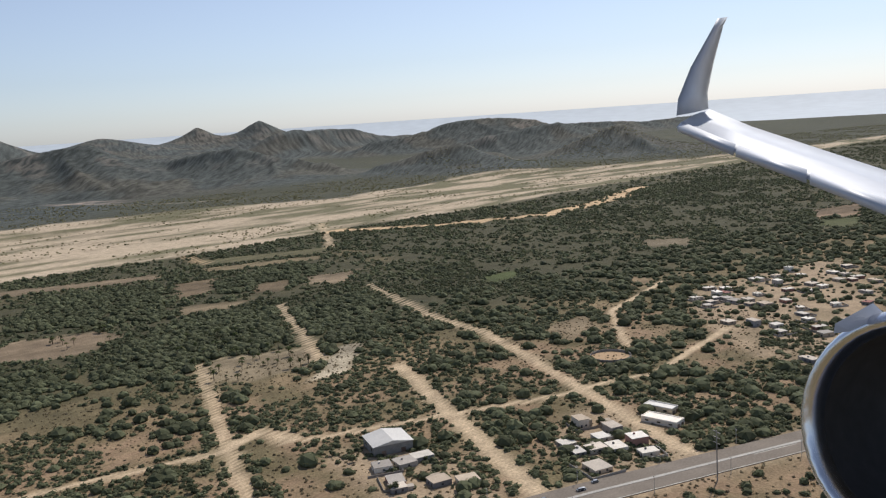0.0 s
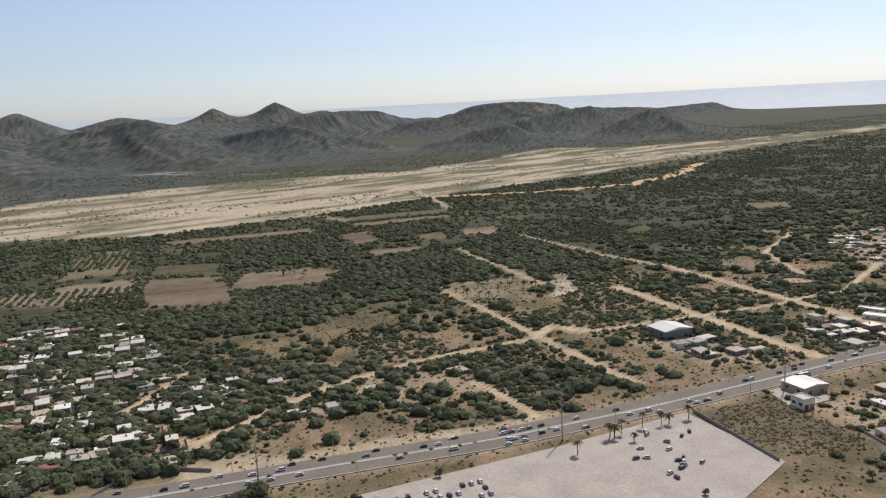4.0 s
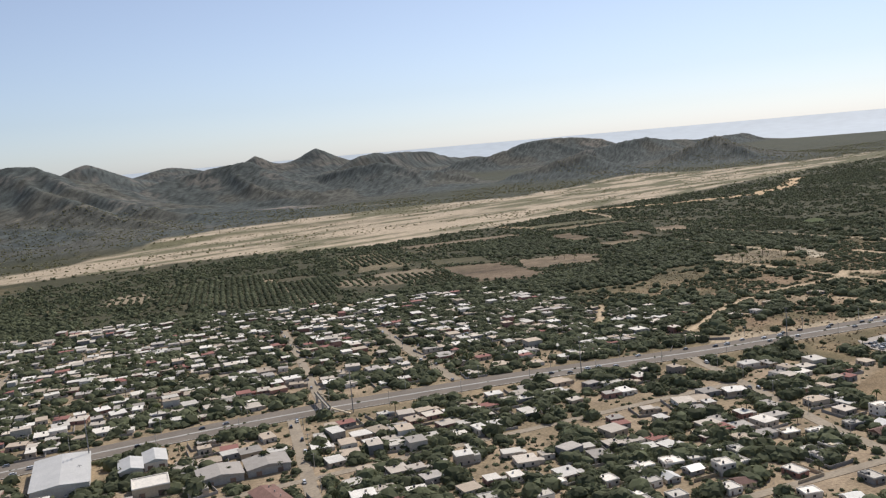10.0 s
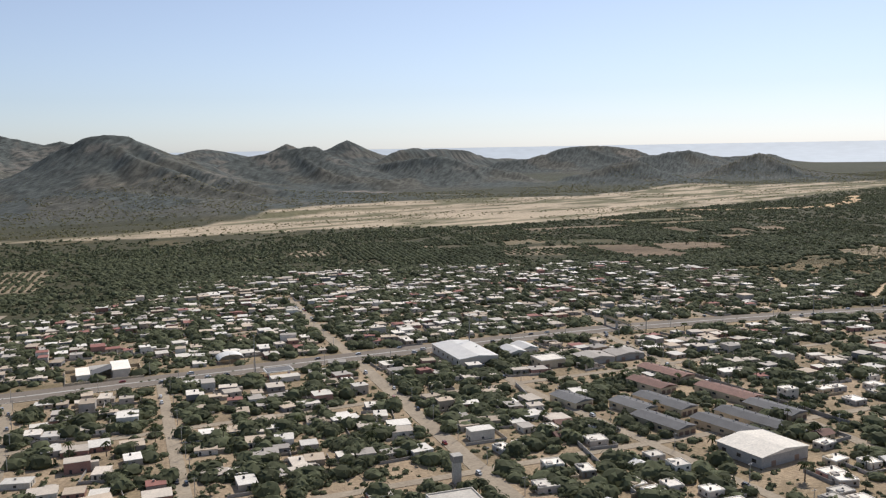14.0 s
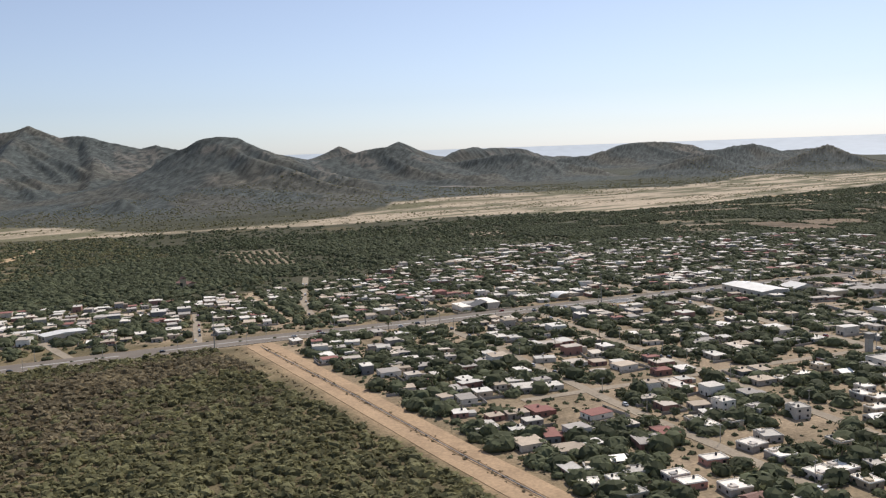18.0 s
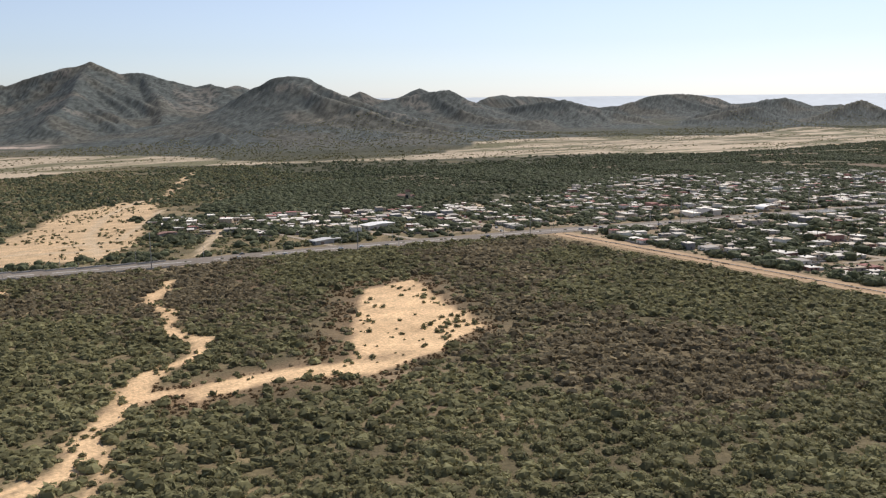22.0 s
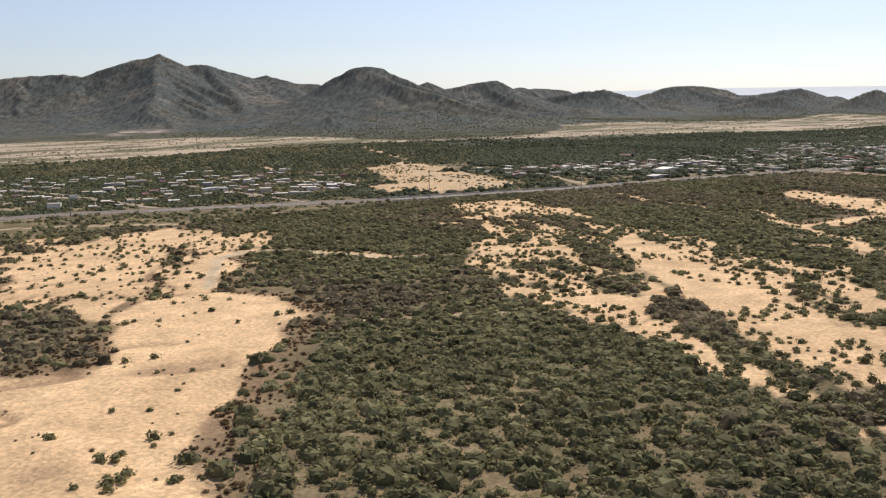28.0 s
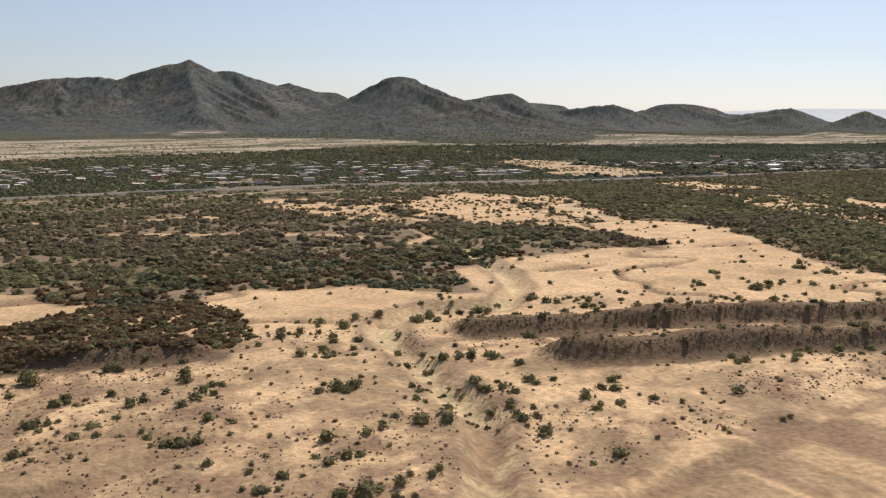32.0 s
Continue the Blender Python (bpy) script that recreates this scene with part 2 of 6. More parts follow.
# ---------------------------------------------------------------- the plan (metres, at about half of true size)
ZC = [1.678, -12.427, -7.451, -7.9, 15.875, 1.851]      # gentle fall of the plain
HIGHWAY = [(330, 118), (201, 143), (134, 156), (55, 167), (4, 177), (-34, 189), (-85, 204), (-144, 228), (-211, 250), (-235, 256), (-323, 271), (-383, 281), (-432, 288), (-503, 303), (-558, 311), (-611, 319), (-661, 322), (-737, 338), (-800, 362), (-883, 400), (-980, 422), (-1100, 432), (-1300, 440)]
TRACK = [(-497, 292), (-501, 213), (-505, 150), (-507, 100), (-509, 40), (-511, -200)]       # dirt road along the scrub
CRESTS = [  # crest lines of the ranges: x, y, height over the plain
    [(-1150, 2180, 84), (-900, 2130, 90), (-767, 2090, 84), (-682, 2060, 105), (-571, 2050, 112), (-528, 2050, 107), (-451, 2050, 130), (-358, 2048, 157), (-294, 2050, 131), (-240, 2050, 134), (-126, 2060, 104), (-95, 2060, 110), (0, 2090, 90), (57, 2100, 89), (160, 2150, 70)],
    [(-358, 2048, 155), (-420, 1880, 104), (-470, 1700, 66), (-540, 1520, 34)],
    [(-300, 1560, 34), (-242, 1530, 52), (-200, 1505, 84), (-146, 1500, 107), (-118, 1500, 112), (-86, 1500, 109), (-12, 1512, 77), (35, 1535, 66), (90, 1580, 50), (135, 1640, 62)],
    [(135, 1640, 62), (189, 1690, 71), (239, 1690, 79), (291, 1690, 85), (347, 1690, 91), (400, 1690, 65), (469, 1670, 47), (530, 1590, 62), (575, 1560, 66), (640, 1520, 46), (720, 1470, 26)],
    [(-380, 1222, 12), (-352, 1214, 24), (-325, 1216, 12)],
]
CRESTS += [
    [(960, 2600, 30), (1040, 2600, 58), (1129, 2600, 86), (1240, 2600, 90), (1357, 2600, 88), (1472, 2600, 56), (1620, 2600, 46)],
    [(1180, 2150, 38), (1283, 2140, 46), (1367, 2140, 61), (1437, 2140, 78), (1593, 2140, 84), (1700, 2140, 77), (1786, 2140, 67), (1850, 2140, 48), (2077, 2140, 44), (2300, 2160, 34), (2700, 2250, 38)],
    [(760, 1360, 18), (830, 1310, 40), (892, 1295, 48), (960, 1320, 30), (1040, 1360, 18)],
    [(1060, 1590, 26), (1150, 1570, 46), (1250, 1555, 58), (1353, 1546, 68), (1440, 1560, 52), (1560, 1620, 30)],
    [(1150, 1300, 22), (1210, 1280, 44), (1266, 1268, 60), (1330, 1290, 42), (1420, 1340, 26)],
    [(180, 1420, 14), (270, 1390, 20), (350, 1410, 24), (450, 1470, 26)],
]
HILLS = [  # the far range before the sea
    (318, 3060, 132, 150, 260), (150, 3100, 80, 150, 260), (500, 3100, 58, 170, 260), (1312, 4056, 93, 190, 300), (1316, 4050, 107, 80, 120),
    (1526, 3810, 117, 150, 260), (1530, 3810, 103, 80, 120), (1080, 4000, 41, 230, 300), (850, 3900, 102, 250, 350), (1750, 3900, 61, 200, 300),
    (-900, 3300, 100, 500, 400),
]


def plain(x, y):
    u, v = np.clip(x, -1100, 300) / 1000.0, np.clip(y, 80, 800) / 1000.0
    return ZC[0] + ZC[1] * u + ZC[2] * v + ZC[3] * u * u + ZC[4] * u * v + ZC[5] * v * v


MOUNDS = [  # embankments in the wash: line, half-width, height
    ([(-1030, 101), (-1019, 96), (-1004, 89), (-990, 82), (-970, 70), (-935, 50)], 5.0, 2.2),
    ([(-1029, 80), (-1022, 78), (-1010, 74), (-993, 66), (-960, 48)], 5.0, 2.7),
    ([(-1140, 130), (-1094, 125), (-1086, 122), (-1079, 117), (-1072, 114)], 5.0, 1.9),
]
GULLY = [(-950, 250), (-975, 175), (-1000, 128), (-1015, 114), (-1026, 121), (-1038, 115), (-1045, 106), (-1048, 92), (-1052, 80), (-1056, 71), (-1061, 62), (-1070, 48)]


def bank(x, y, pts):
    """A cut bank along a line: steep towards the flight line, falling off slowly behind; 0 to 1."""
    x, y = x + 3 * (grain2(x, y, 22, 4) - 0.5), y + 3.5 * (grain2(x, y, 20, 6) - 0.5)
    best, side = np.full(x.shape, 1e9), np.zeros(x.shape)
    for (ax, ay), (bx, by) in zip(pts[:-1], pts[1:]):
        dx, dy = bx - ax, by - ay
        n = math.hypot(dx, dy)
        t = np.clip(((x - ax) * dx + (y - ay) * dy) / n ** 2, 0, 1)
        d = np.hypot(x - ax - t * dx, y - ay - t * dy)
        s = ((y - ay) * dx - (x - ax) * dy) / n
        side, best = np.where(d < best, s, side), np.minimum(d, best)
    past = np.sqrt(np.maximum(best ** 2 - side ** 2, 0))
    return smooth((side + 3.6) / 3.0) * smooth(1 - (side - 0.6) / 6.5) * smooth(1.2 - past / 5.0)


def spur_lines():
    """Crest lines and the spurs that fall from them towards the plain, as short pieces: two ends with heights."""
    r = random.Random(71)
    out = []

    def fall(x, y, z, way, length, steps, branch):
        px, py, pz = x, y, z
        for k in range(steps):
            way += r.uniform(-0.28, 0.28)
            t = (k + 1) / steps
            qx, qy = px + math.cos(way) * length / steps, py + math.sin(way) * length / steps
            qz = z * (0.1 + 0.9 * (1 - t) ** 1.25) * r.uniform(0.9, 1.06)
            out.append((px, py, pz, qx, qy, min(qz, pz)))
            px, py, pz = qx, qy, min(qz, pz)
            if branch and k < steps - 1 and pz > 16:
                fall(px, py, pz * 0.95, way + r.choice((-1, 1)) * r.uniform(0.6, 1.0), pz * r.uniform(1.4, 2.2), 2, False)

    for line in CRESTS:
        for (ax, ay, az), (bx, by, bz) in zip(line[:-1], line[1:]):
            out.append((ax, ay, az, bx, by, bz))
            n = max(1, round(math.hypot(bx - ax, by - ay) / 80))
            for k in range(n):
                t = (k + r.random()) / n
                x, y, z = ax + (bx - ax) * t, ay + (by - ay) * t, az + (bz - az) * t
                if z > 20:
                    fall(x, y, z * 0.97, -math.pi / 2 + r.uniform(-0.55, 0.55), z * r.uniform(2.4, 3.9), 4, True)
                    if k == 0:
                        fall(x, y, z * 0.97, math.pi / 2 + r.uniform(-0.5, 0.5), z * r.uniform(2.0, 3.0), 3, False)
    return out


SPURS = spur_lines()


def ranges_at(x, y):
    """Height of the dry ranges over the plain."""
    x, y = np.asarray(x, float), np.asarray(y, float)
    flat = np.zeros(x.size)
    px, py = x.ravel(), y.ravel()
    who = np.nonzero(py > 950)[0]
    if not len(who):
        return flat.reshape(x.shape)
    wx = px[who] + 26 * (fbm(px[who], py[who], 90, 3, 5) - 0.5)
    wy = py[who] + 26 * (fbm(px[who], py[who], 90, 3, 9) - 0.5)
    order = np.argsort(wy, kind="stable")
    wx, wy, who = wx[order], wy[order], who[order]
    best = np.zeros(len(who))
    for ax, ay, az, bx, by, bz in SPURS:
        far = 4.2 * max(az, bz) + 30
        lo, hi = np.searchsorted(wy, (min(ay, by) - far, max(ay, by) + far))
        near = lo + np.nonzero((wx[lo:hi] > min(ax, bx) - far) & (wx[lo:hi] < max(ax, bx) + far))[0]
        if not len(near):
            continue
        dx, dy = bx - ax, by - ay
        qx, qy = wx[near], wy[near]
        t = np.clip(((qx - ax) * dx + (qy - ay) * dy) / (dx * dx + dy * dy + 1e-9), 0, 1)
        d = np.sqrt((qx - ax - t * dx) ** 2 + (qy - ay - t * dy) ** 2 + 36) - 6
        z = az + (bz - az) * t
        best[near] = np.maximum(best[near], z * np.exp(-d / (1.3 * z + 6)))
    flat[who] = best * smooth((best + 1.5) / 6)
    return flat.reshape(x.shape)


def height(x, y):
    """The lie of the land."""
    x, y = np.asarray(x, float), np.asarray(y, float)
    total = np.zeros(x.shape)
    for hx, hy, h, a, b in HILLS:
        d = np.sqrt(((x - hx) / a) ** 2 + ((y - hy) / b / 1.1) ** 2 + 0.01)
        total += (h * np.exp(-np.power(d, 1.4) * 0.8)) ** 3.2
    total = np.maximum(total ** (1 / 3.2), ranges_at(x, y))
    total = total + smooth(total / 22) * (4.5 * (fbm(x, y, 38, 4, 3) - 0.5) + 4 * (ridges(x, y, 24, 2, 33) - 0.6) * (y < 2700))
    total = np.maximum(total, 0)
    near = np.clip(1 - (y - 60) / 500, 0.15, 1)
    z = plain(x, y) + total + near * (0.2 + 0.9 * smooth((-518 - x) / 20)) * (fbm(x, y, 22, 4, 2) - 0.5)
    wash = smooth((-905 - x) / 30) * smooth((175 - y) / 50)
    z = z + wash * (1.1 * (ridges(x, y, 17, 3, 77) - 0.62) + 0.5 * (fbm(x, y, 4.5, 2, 79) - 0.5))
    for pts, half, h in MOUNDS:
        z = z + h * bank(x, y, pts) * (0.85 + 0.3 * grain2(x, y, 14, 8))
    z = z - 1.5 * smooth(1.25 - from_line(x + 5 * (fbm(x, y, 14, 3, 14) - 0.5), y, GULLY) / 2.6)
    z = z - 0.55 * smooth(1 - np.abs(2 * fbm(x * 0.8 + 0.5 * y, y, 34, 3, 19) - 1) / 0.07) * smooth((-900 - x) / 30) * smooth((320 - y) / 60)
    return z


RIVER_NEAR = [(-1400, 850), (-1000, 870), (-792, 868), (-640, 890), (-540, 960), (-430, 890), (-318, 872), (-231, 826), (-120, 798), (-30, 775), (54, 700), (117, 700), (227, 705), (350, 732), (560, 752), (809, 803), (1034, 836), (1500, 900), (2200, 960)]
RIVER_FAR = [(2200, 1010), (1500, 975), (1178, 985), (1005, 1050), (875, 1130), (770, 1130), (667, 1090), (521, 1048), (395, 1105), (280, 1105), (142, 1080), (60, 1068), (-23, 1050), (-80, 985), (-137, 935), (-225, 900), (-316, 895), (-384, 905), (-449, 1045), (-572, 1190), (-730, 1310), (-1000, 1330), (-1400, 1330)]
SANDS = [  # outlines of bare sand
    [(-624, 239), (-601, 239), (-622, 175), (-664, 157), (-699, 160), (-697, 168), (-663, 170)],
    [(-780, 181), (-757, 195), (-779, 137), (-822, 71), (-818, 40), (-850, 40), (-842, 80)],
    [(-981, 157), (-931, 146), (-913, 196), (-897, 197), (-888, 183), (-889, 159), (-932, 101), (-941, 74), (-946, 50), (-930, 0), (-1300, 0), (-1300, 190), (-1085, 178), (-1064, 150), (-1045, 156), (-1027, 146), (-1012, 120), (-998, 150)],
    [(-937, 237), (-903, 298), (-862, 320), (-871, 284), (-913, 196)],
    [(-606, 577), (-589, 601), (-663, 371), (-676, 350), (-725, 358), (-744, 379), (-732, 414), (-707, 425), (-658, 545), (-621, 580)],
    [(-885, 241), (-872, 244), (-886, 212), (-897, 197), (-905, 200)],
    [(-867, 314), (-857, 271), (-843, 277), (-853, 249), (-873, 268)],
    [(-744, 313), (-712, 303), (-740, 240), (-751, 245)],
]
BRAIDS = [  # sand broken up by many low islands of brush: outline, share left bare
    ([(-748, 310), (-710, 306), (-735, 233), (-747, 226), (-757, 195), (-780, 181), (-820, 120), (-847, 111), (-845, 152), (-783, 268)], 0.492),
    ([(-847, 111), (-820, 120), (-842, 80), (-850, 40), (-890, 40)], 0.4),
    ([(-735, 233), (-762, 122), (-800, 40), (-822, 40), (-822, 71)], 0.455),
    ([(-915, 170), (-842, 285), (-880, 320), (-960, 345), (-985, 290)], 0.465),
]
WASHES = [  # sandy runs: line, half-width
    ([(-668, 290), (-683, 252), (-687, 196), (-734, 128), (-740, 60)], 2.4),
    ([(-684, 205), (-698, 180)], 2.4),
    ([(-730, 140), (-748, 118)], 1.4),
    ([(-498, 839), (-589, 601), (-610, 570)], 3.2),
    ([(-705, 168), (-673, 161)], 2.0),
    ([(-901, 197), (-876, 248), (-859, 246), (-841, 207)], 2.6),
    ([(-717, 150), (-730, 104)], 1.2),
    ([(-951, 255), (-958, 220), (-970, 198), (-980, 193)], 2.0),
    ([(-739, 150), (-735, 128)], 1.6),
    ([(349, 729), (434, 668), (531, 632), (690, 682)], 9.0),
    ([(590, 640), (760, 730)], 8.0),
    ([(-890, 236), (-835, 205)], 1.6),
    ([(-1200, 330), (-1120, 300), (-1050, 310), (-1000, 290)], 3.0),
    ([(-1040, 260), (-1000, 235), (-985, 205)], 2.5),
    ([(-700, 500), (-720, 560), (-690, 660)], 3.0),
    ([(205, 700), (205, 640)], 2.2),
]
FIELDS = [  # ploughed or fallow plots: outline, colour
    ([(0, 505), (38, 478), (18, 404), (1, 401), (-21, 424)], (0.25, 0.185, 0.13)),
    ([(19, 549), (53, 526), (41, 484), (3, 512)], (0.15, 0.135, 0.08)),
    ([(47, 475), (90, 462), (94, 439), (73, 415), (51, 419), (26, 434)], (0.31, 0.235, 0.165)),
    ([(158, 571), (190, 572), (165, 516), (144, 514)], (0.2, 0.15, 0.1)),
    ([(137, 491), (177, 475), (151, 459), (130, 464)], (0.27, 0.21, 0.14)),
    ([(53, 656), (167, 623), (158, 598), (55, 625)], (0.28, 0.215, 0.15)),
    ([(201, 665), (306, 638), (288, 608), (195, 632)], (0.17, 0.155, 0.09)),
]
FIELDS += [
    ([(193, 622), (282, 600), (270, 580), (188, 598)], (0.24, 0.19, 0.12)),
    ([(196, 523), (222, 522), (202, 485), (183, 494)], (0.2, 0.15, 0.1)),
    ([(231, 520), (268, 516), (238, 478), (219, 494)], (0.3, 0.23, 0.16)),
    ([(304, 426), (332, 429), (323, 407), (292, 403)], (0.1, 0.12, 0.05)),
    ([(361, 355), (361, 333), (344, 327), (346, 345)], (0.27, 0.2, 0.13)),
    ([(462, 447), (491, 421), (462, 394), (440, 420)], (0.26, 0.21, 0.15)),
    ([(655, 434), (722, 429), (644, 385), (614, 404)], (0.28, 0.2, 0.14)),
]
FIELDS += [
    ([(605, 398), (638, 381), (586, 351), (579, 377)], (0.11, 0.12, 0.055)),
    ([(113, 362), (156, 346), (139, 318), (111, 314), (96, 329)], (0.36, 0.29, 0.2)),
    ([(162, 340), (173, 337), (148, 300), (130, 296), (146, 318)], (0.56, 0.48, 0.37)),
    ([(248, 298), (277, 304), (264, 281), (235, 271)], (0.36, 0.28, 0.19)),
    ([(-396, 652), (-358, 632), (-364, 622), (-402, 640)], (0.42, 0.34, 0.24)),
]
FIELDS += [
    ([(-590, 262), (-560, 285), (-540, 250), (-560, 200), (-600, 205)], (0.12, 0.092, 0.055)),
    ([(-650, 300), (-600, 290), (-592, 262), (-640, 250), (-668, 270)], (0.2, 0.14, 0.09)),
    ([(-672, 153), (-656, 156), (-645, 147), (-652, 112), (-664, 112), (-676, 127)], (0.27, 0.2, 0.13)),
    ([(-71, 216), (-52, 212), (-42, 202), (-28, 200), (-16, 198), (1, 191), (15, 186), (27, 184), (34, 181), (5, 178), (-34, 190), (-72, 201)], (0.56, 0.45, 0.33)), ([(-66, 147), (-54, 132), (-50, 90), (-110, 90), (-100, 140)], (0.40, 0.29, 0.18)), ([(58, 157), (86, 151), (72, 110), (47, 122)], (0.17, 0.14, 0.09)),
]
ORCHARDS = [  # rows of trees: outline, row direction in degrees, gap, size, soil
    ([(-155, 640), (-105, 626), (-67, 602), (-52, 534), (-115, 440), (-150, 480), (-183, 538)], 70, 6.2, 1.75, (0.11, 0.095, 0.055)),
    ([(-45, 522), (-4, 510), (-16, 440), (-60, 470)], 70, 7.2, 1.2, (0.3, 0.235, 0.155)),
    ([(-80, 525), (-50, 514), (-62, 470), (-88, 504)], 70, 7.2, 1.1, (0.3, 0.235, 0.155)),
    ([(-5, 650), (32, 638), (2, 535), (-40, 545)], 70, 6.8, 1.3, (0.22, 0.175, 0.105)),
    ([(-398, 639), (-359, 622), (-385, 530), (-418, 545)], 75, 7.5, 1.25, (0.31, 0.245, 0.16)),
    ([(-190, 627), (-164, 614), (-180, 562), (-205, 584)], 72, 8, 1.1, (0.34, 0.27, 0.18)),
]
GROVES = [  # closed dark woods and thick plantations
    [(82, 590), (154, 583), (125, 461), (87, 479), (49, 497)],
    [(90, 417), (137, 462), (175, 446), (153, 372), (122, 374), (90, 340), (56, 349)],
    [(175, 432), (233, 442), (225, 395), (209, 354), (175, 352), (166, 380)],
    [(181, 548), (252, 590), (262, 546), (205, 486), (168, 508)],
    [(-338, 661), (-267, 646), (-231, 517), (-273, 473), (-331, 461), (-355, 473)],
    [(-498, 628), (-425, 640), (-420, 550), (-366, 488), (-425, 480), (-483, 436), (-560, 440), (-600, 500)],
    [(-210, 500), (-150, 470), (-118, 440), (-60, 440), (-30, 425), (-40, 400), (-110, 420), (-220, 470)],
    [(-30, 395), (40, 400), (60, 350), (20, 330), (-30, 350)],
]
TOWNS = [
    [(-520, 320), (-240, 266), (-64, 214), (-38, 285), (-34, 395), (-214, 492), (-314, 505), (-380, 437), (-479, 420), (-640, 480), (-625, 385)],
    [(-494, 290), (-240, 246), (-150, 218), (-100, 196), (-60, 150), (-90, 90), (-250, 60), (-500, 60)],
    [(-745, 385), (-960, 440), (-1150, 450), (-1150, 700), (-996, 720), (-730, 610), (-690, 560), (-712, 440)],
    [(98, 222), (108, 228), (128, 200), (124, 170), (112, 166), (98, 186)],
    [(181, 205), (194, 197), (178, 150), (163, 151), (148, 164), (155, 188)],
    [(345, 300), (476, 300), (420, 235), (265, 168), (272, 205), (305, 262)],
    [(-60, 300), (40, 240), (20, 215), (-50, 235)],
    [(86, 138), (128, 136), (120, 80), (60, 80)],
]
STREETS = [  # line, half-width, paved
    ([(-211, 251), (-180, 341), (-165, 388)], 1.8), ([(-164, 244), (-151, 293), (-134, 348)], 2.0), ([(-151, 300), (-116, 301)], 2.0),
    ([(-93, 203), (-112, 163), (-133, 120), (-150, 60)], 1.8), ([(-222, 252), (-248, 182), (-275, 90)], 1.8), ([(-321, 272), (-307, 330), (-285, 405)], 2.0),
    ([(-322, 268), (-338, 206), (-353, 147), (-370, 80)], 2.2), ([(-386, 280), (-401, 217), (-412, 170), (-440, 60)], 1.6), ([(-430, 286), (-440, 221), (-454, 157), (-470, 60)], 1.6),
]
STREETS += [
    ([(-284, 262), (-300, 200), (-312, 116), (-320, 60)], 1.5), ([(-410, 455), (-445, 376), (-460, 330)], 1.6), ([(-494, 380), (-514, 308)], 1.5),
    ([(-470, 175), (-340, 150), (-250, 130), (-140, 105)], 1.4), ([(-460, 235), (-340, 215), (-240, 195), (-110, 170)], 1.4), ([(-380, 345), (-300, 335), (-180, 320)], 1.4),
    ([(-560, 360), (-555, 312)], 1.6), ([(-600, 420), (-590, 312)], 1.4), ([(-900, 640), (-870, 520), (-850, 396)], 2.0), ([(-960, 600), (-940, 420)], 1.6), ([(-800, 520), (-790, 368)], 1.6),
]
TRACKS = [  # dirt tracks: line, half-width
    ([(65, 185), (105, 355)], 2.0),
    ([(176, 145), (222, 309), (225, 362)], 2.4),
    ([(130, 162), (166, 292)], 3.0),
    ([(77, 249), (95, 259), (102, 241), (197, 217)], 1.7),
    ([(81, 253), (95, 258), (97, 244)], 2.4),
    ([(29, 221), (23, 184)], 1.8),
    ([(-60, 230), (-10, 250), (29, 255), (80, 249)], 1.7),
    ([(245, 461), (225, 362)], 1.8),
    ([(181, 447), (147, 323)], 1.9),
    ([(197, 221), (230, 215), (300, 240)], 1.6),
    ([(-110, 420), (-118, 470), (-85, 610)], 1.8),
    ([(-60, 225), (-70, 270), (-40, 300)], 1.6),
    ([(-470, 330), (-455, 420)], 1.6),
    ([(250, 250), (290, 300), (360, 330)], 1.6),
    ([(-676, 360), (-668, 430), (-640, 520), (-604, 590)], 1.6),
    ([(-644, 336), (-612, 408)], 1.6),
    ([(-715, 390), (-664, 372)], 1.8),
    ([(-988, 379), (-969, 371), (-919, 393)], 1.6),
    ([(-1150, 412), (-1000, 398), (-900, 360), (-860, 330)], 1.6),
    ([(-894, 200), (-878, 239), (-867, 246), (-857, 241), (-841, 208)], 1.7),
    ([(-841, 208), (-809, 188)], 0.9),
    ([(-884, 148), (-856, 133)], 0.6),
    ([(-823, 338), (-789, 329)], 1.0),
    ([(-700, 395), (-660, 400), (-610, 520)], 1.5),
    ([(373, 794), (307, 637)], 2.6),
]


def town_at(x, y):
    return np.max([inside(x, y, p) for p in TOWNS], axis=0)


def river_at(x, y):
    return inside(x, y, RIVER_NEAR + RIVER_FAR)


def fringe_at(x, y):
    """Metres inside the broad sand flats, which have a bare brown fringe."""
    return np.max([inside(x, y, SANDS[k]) for k in (0, 2, 3, 5)], axis=0)


def front_line(x):
    """The near edge of the clean sand flat: stony ground lies before it."""
    return 104 - 0.54 * (np.asarray(x, float) + 1030)


def sand_edge(x, y):
    """Metres inside the bare sand (negative outside), with ragged edges and brushy islands."""
    wx, wy = x + 13 * (fbm(x, y, 20, 5, 41) - 0.5), y + 13 * (fbm(x, y, 20, 5, 43) - 0.5)
    d = np.max([inside(wx, wy, p) for p in SANDS], axis=0)
    along, across = 0.42 * (x * 0.45 + y * 0.9), x * 0.9 - y * 0.45
    isle = 0.55 * fbm(across, along, 13, 3, 45) + 0.45 * fbm(across, along * 1.3, 4.5, 2, 46)
    for pts, share in BRAIDS:
        d = np.maximum(d, np.minimum(inside(wx, wy, pts), 5) - 9 * smooth((isle - share) * 14))
    for pts, half in WASHES:
        d = np.maximum(d, half * (0.6 + 0.8 * grain2(x, y, 14, 47)) - from_line(wx, wy, pts))
    return d


def sand_at(x, y):
    """How bare the sand lies, 0 to 1."""
    return smooth(0.5 + sand_edge(x, y) / 2.2)


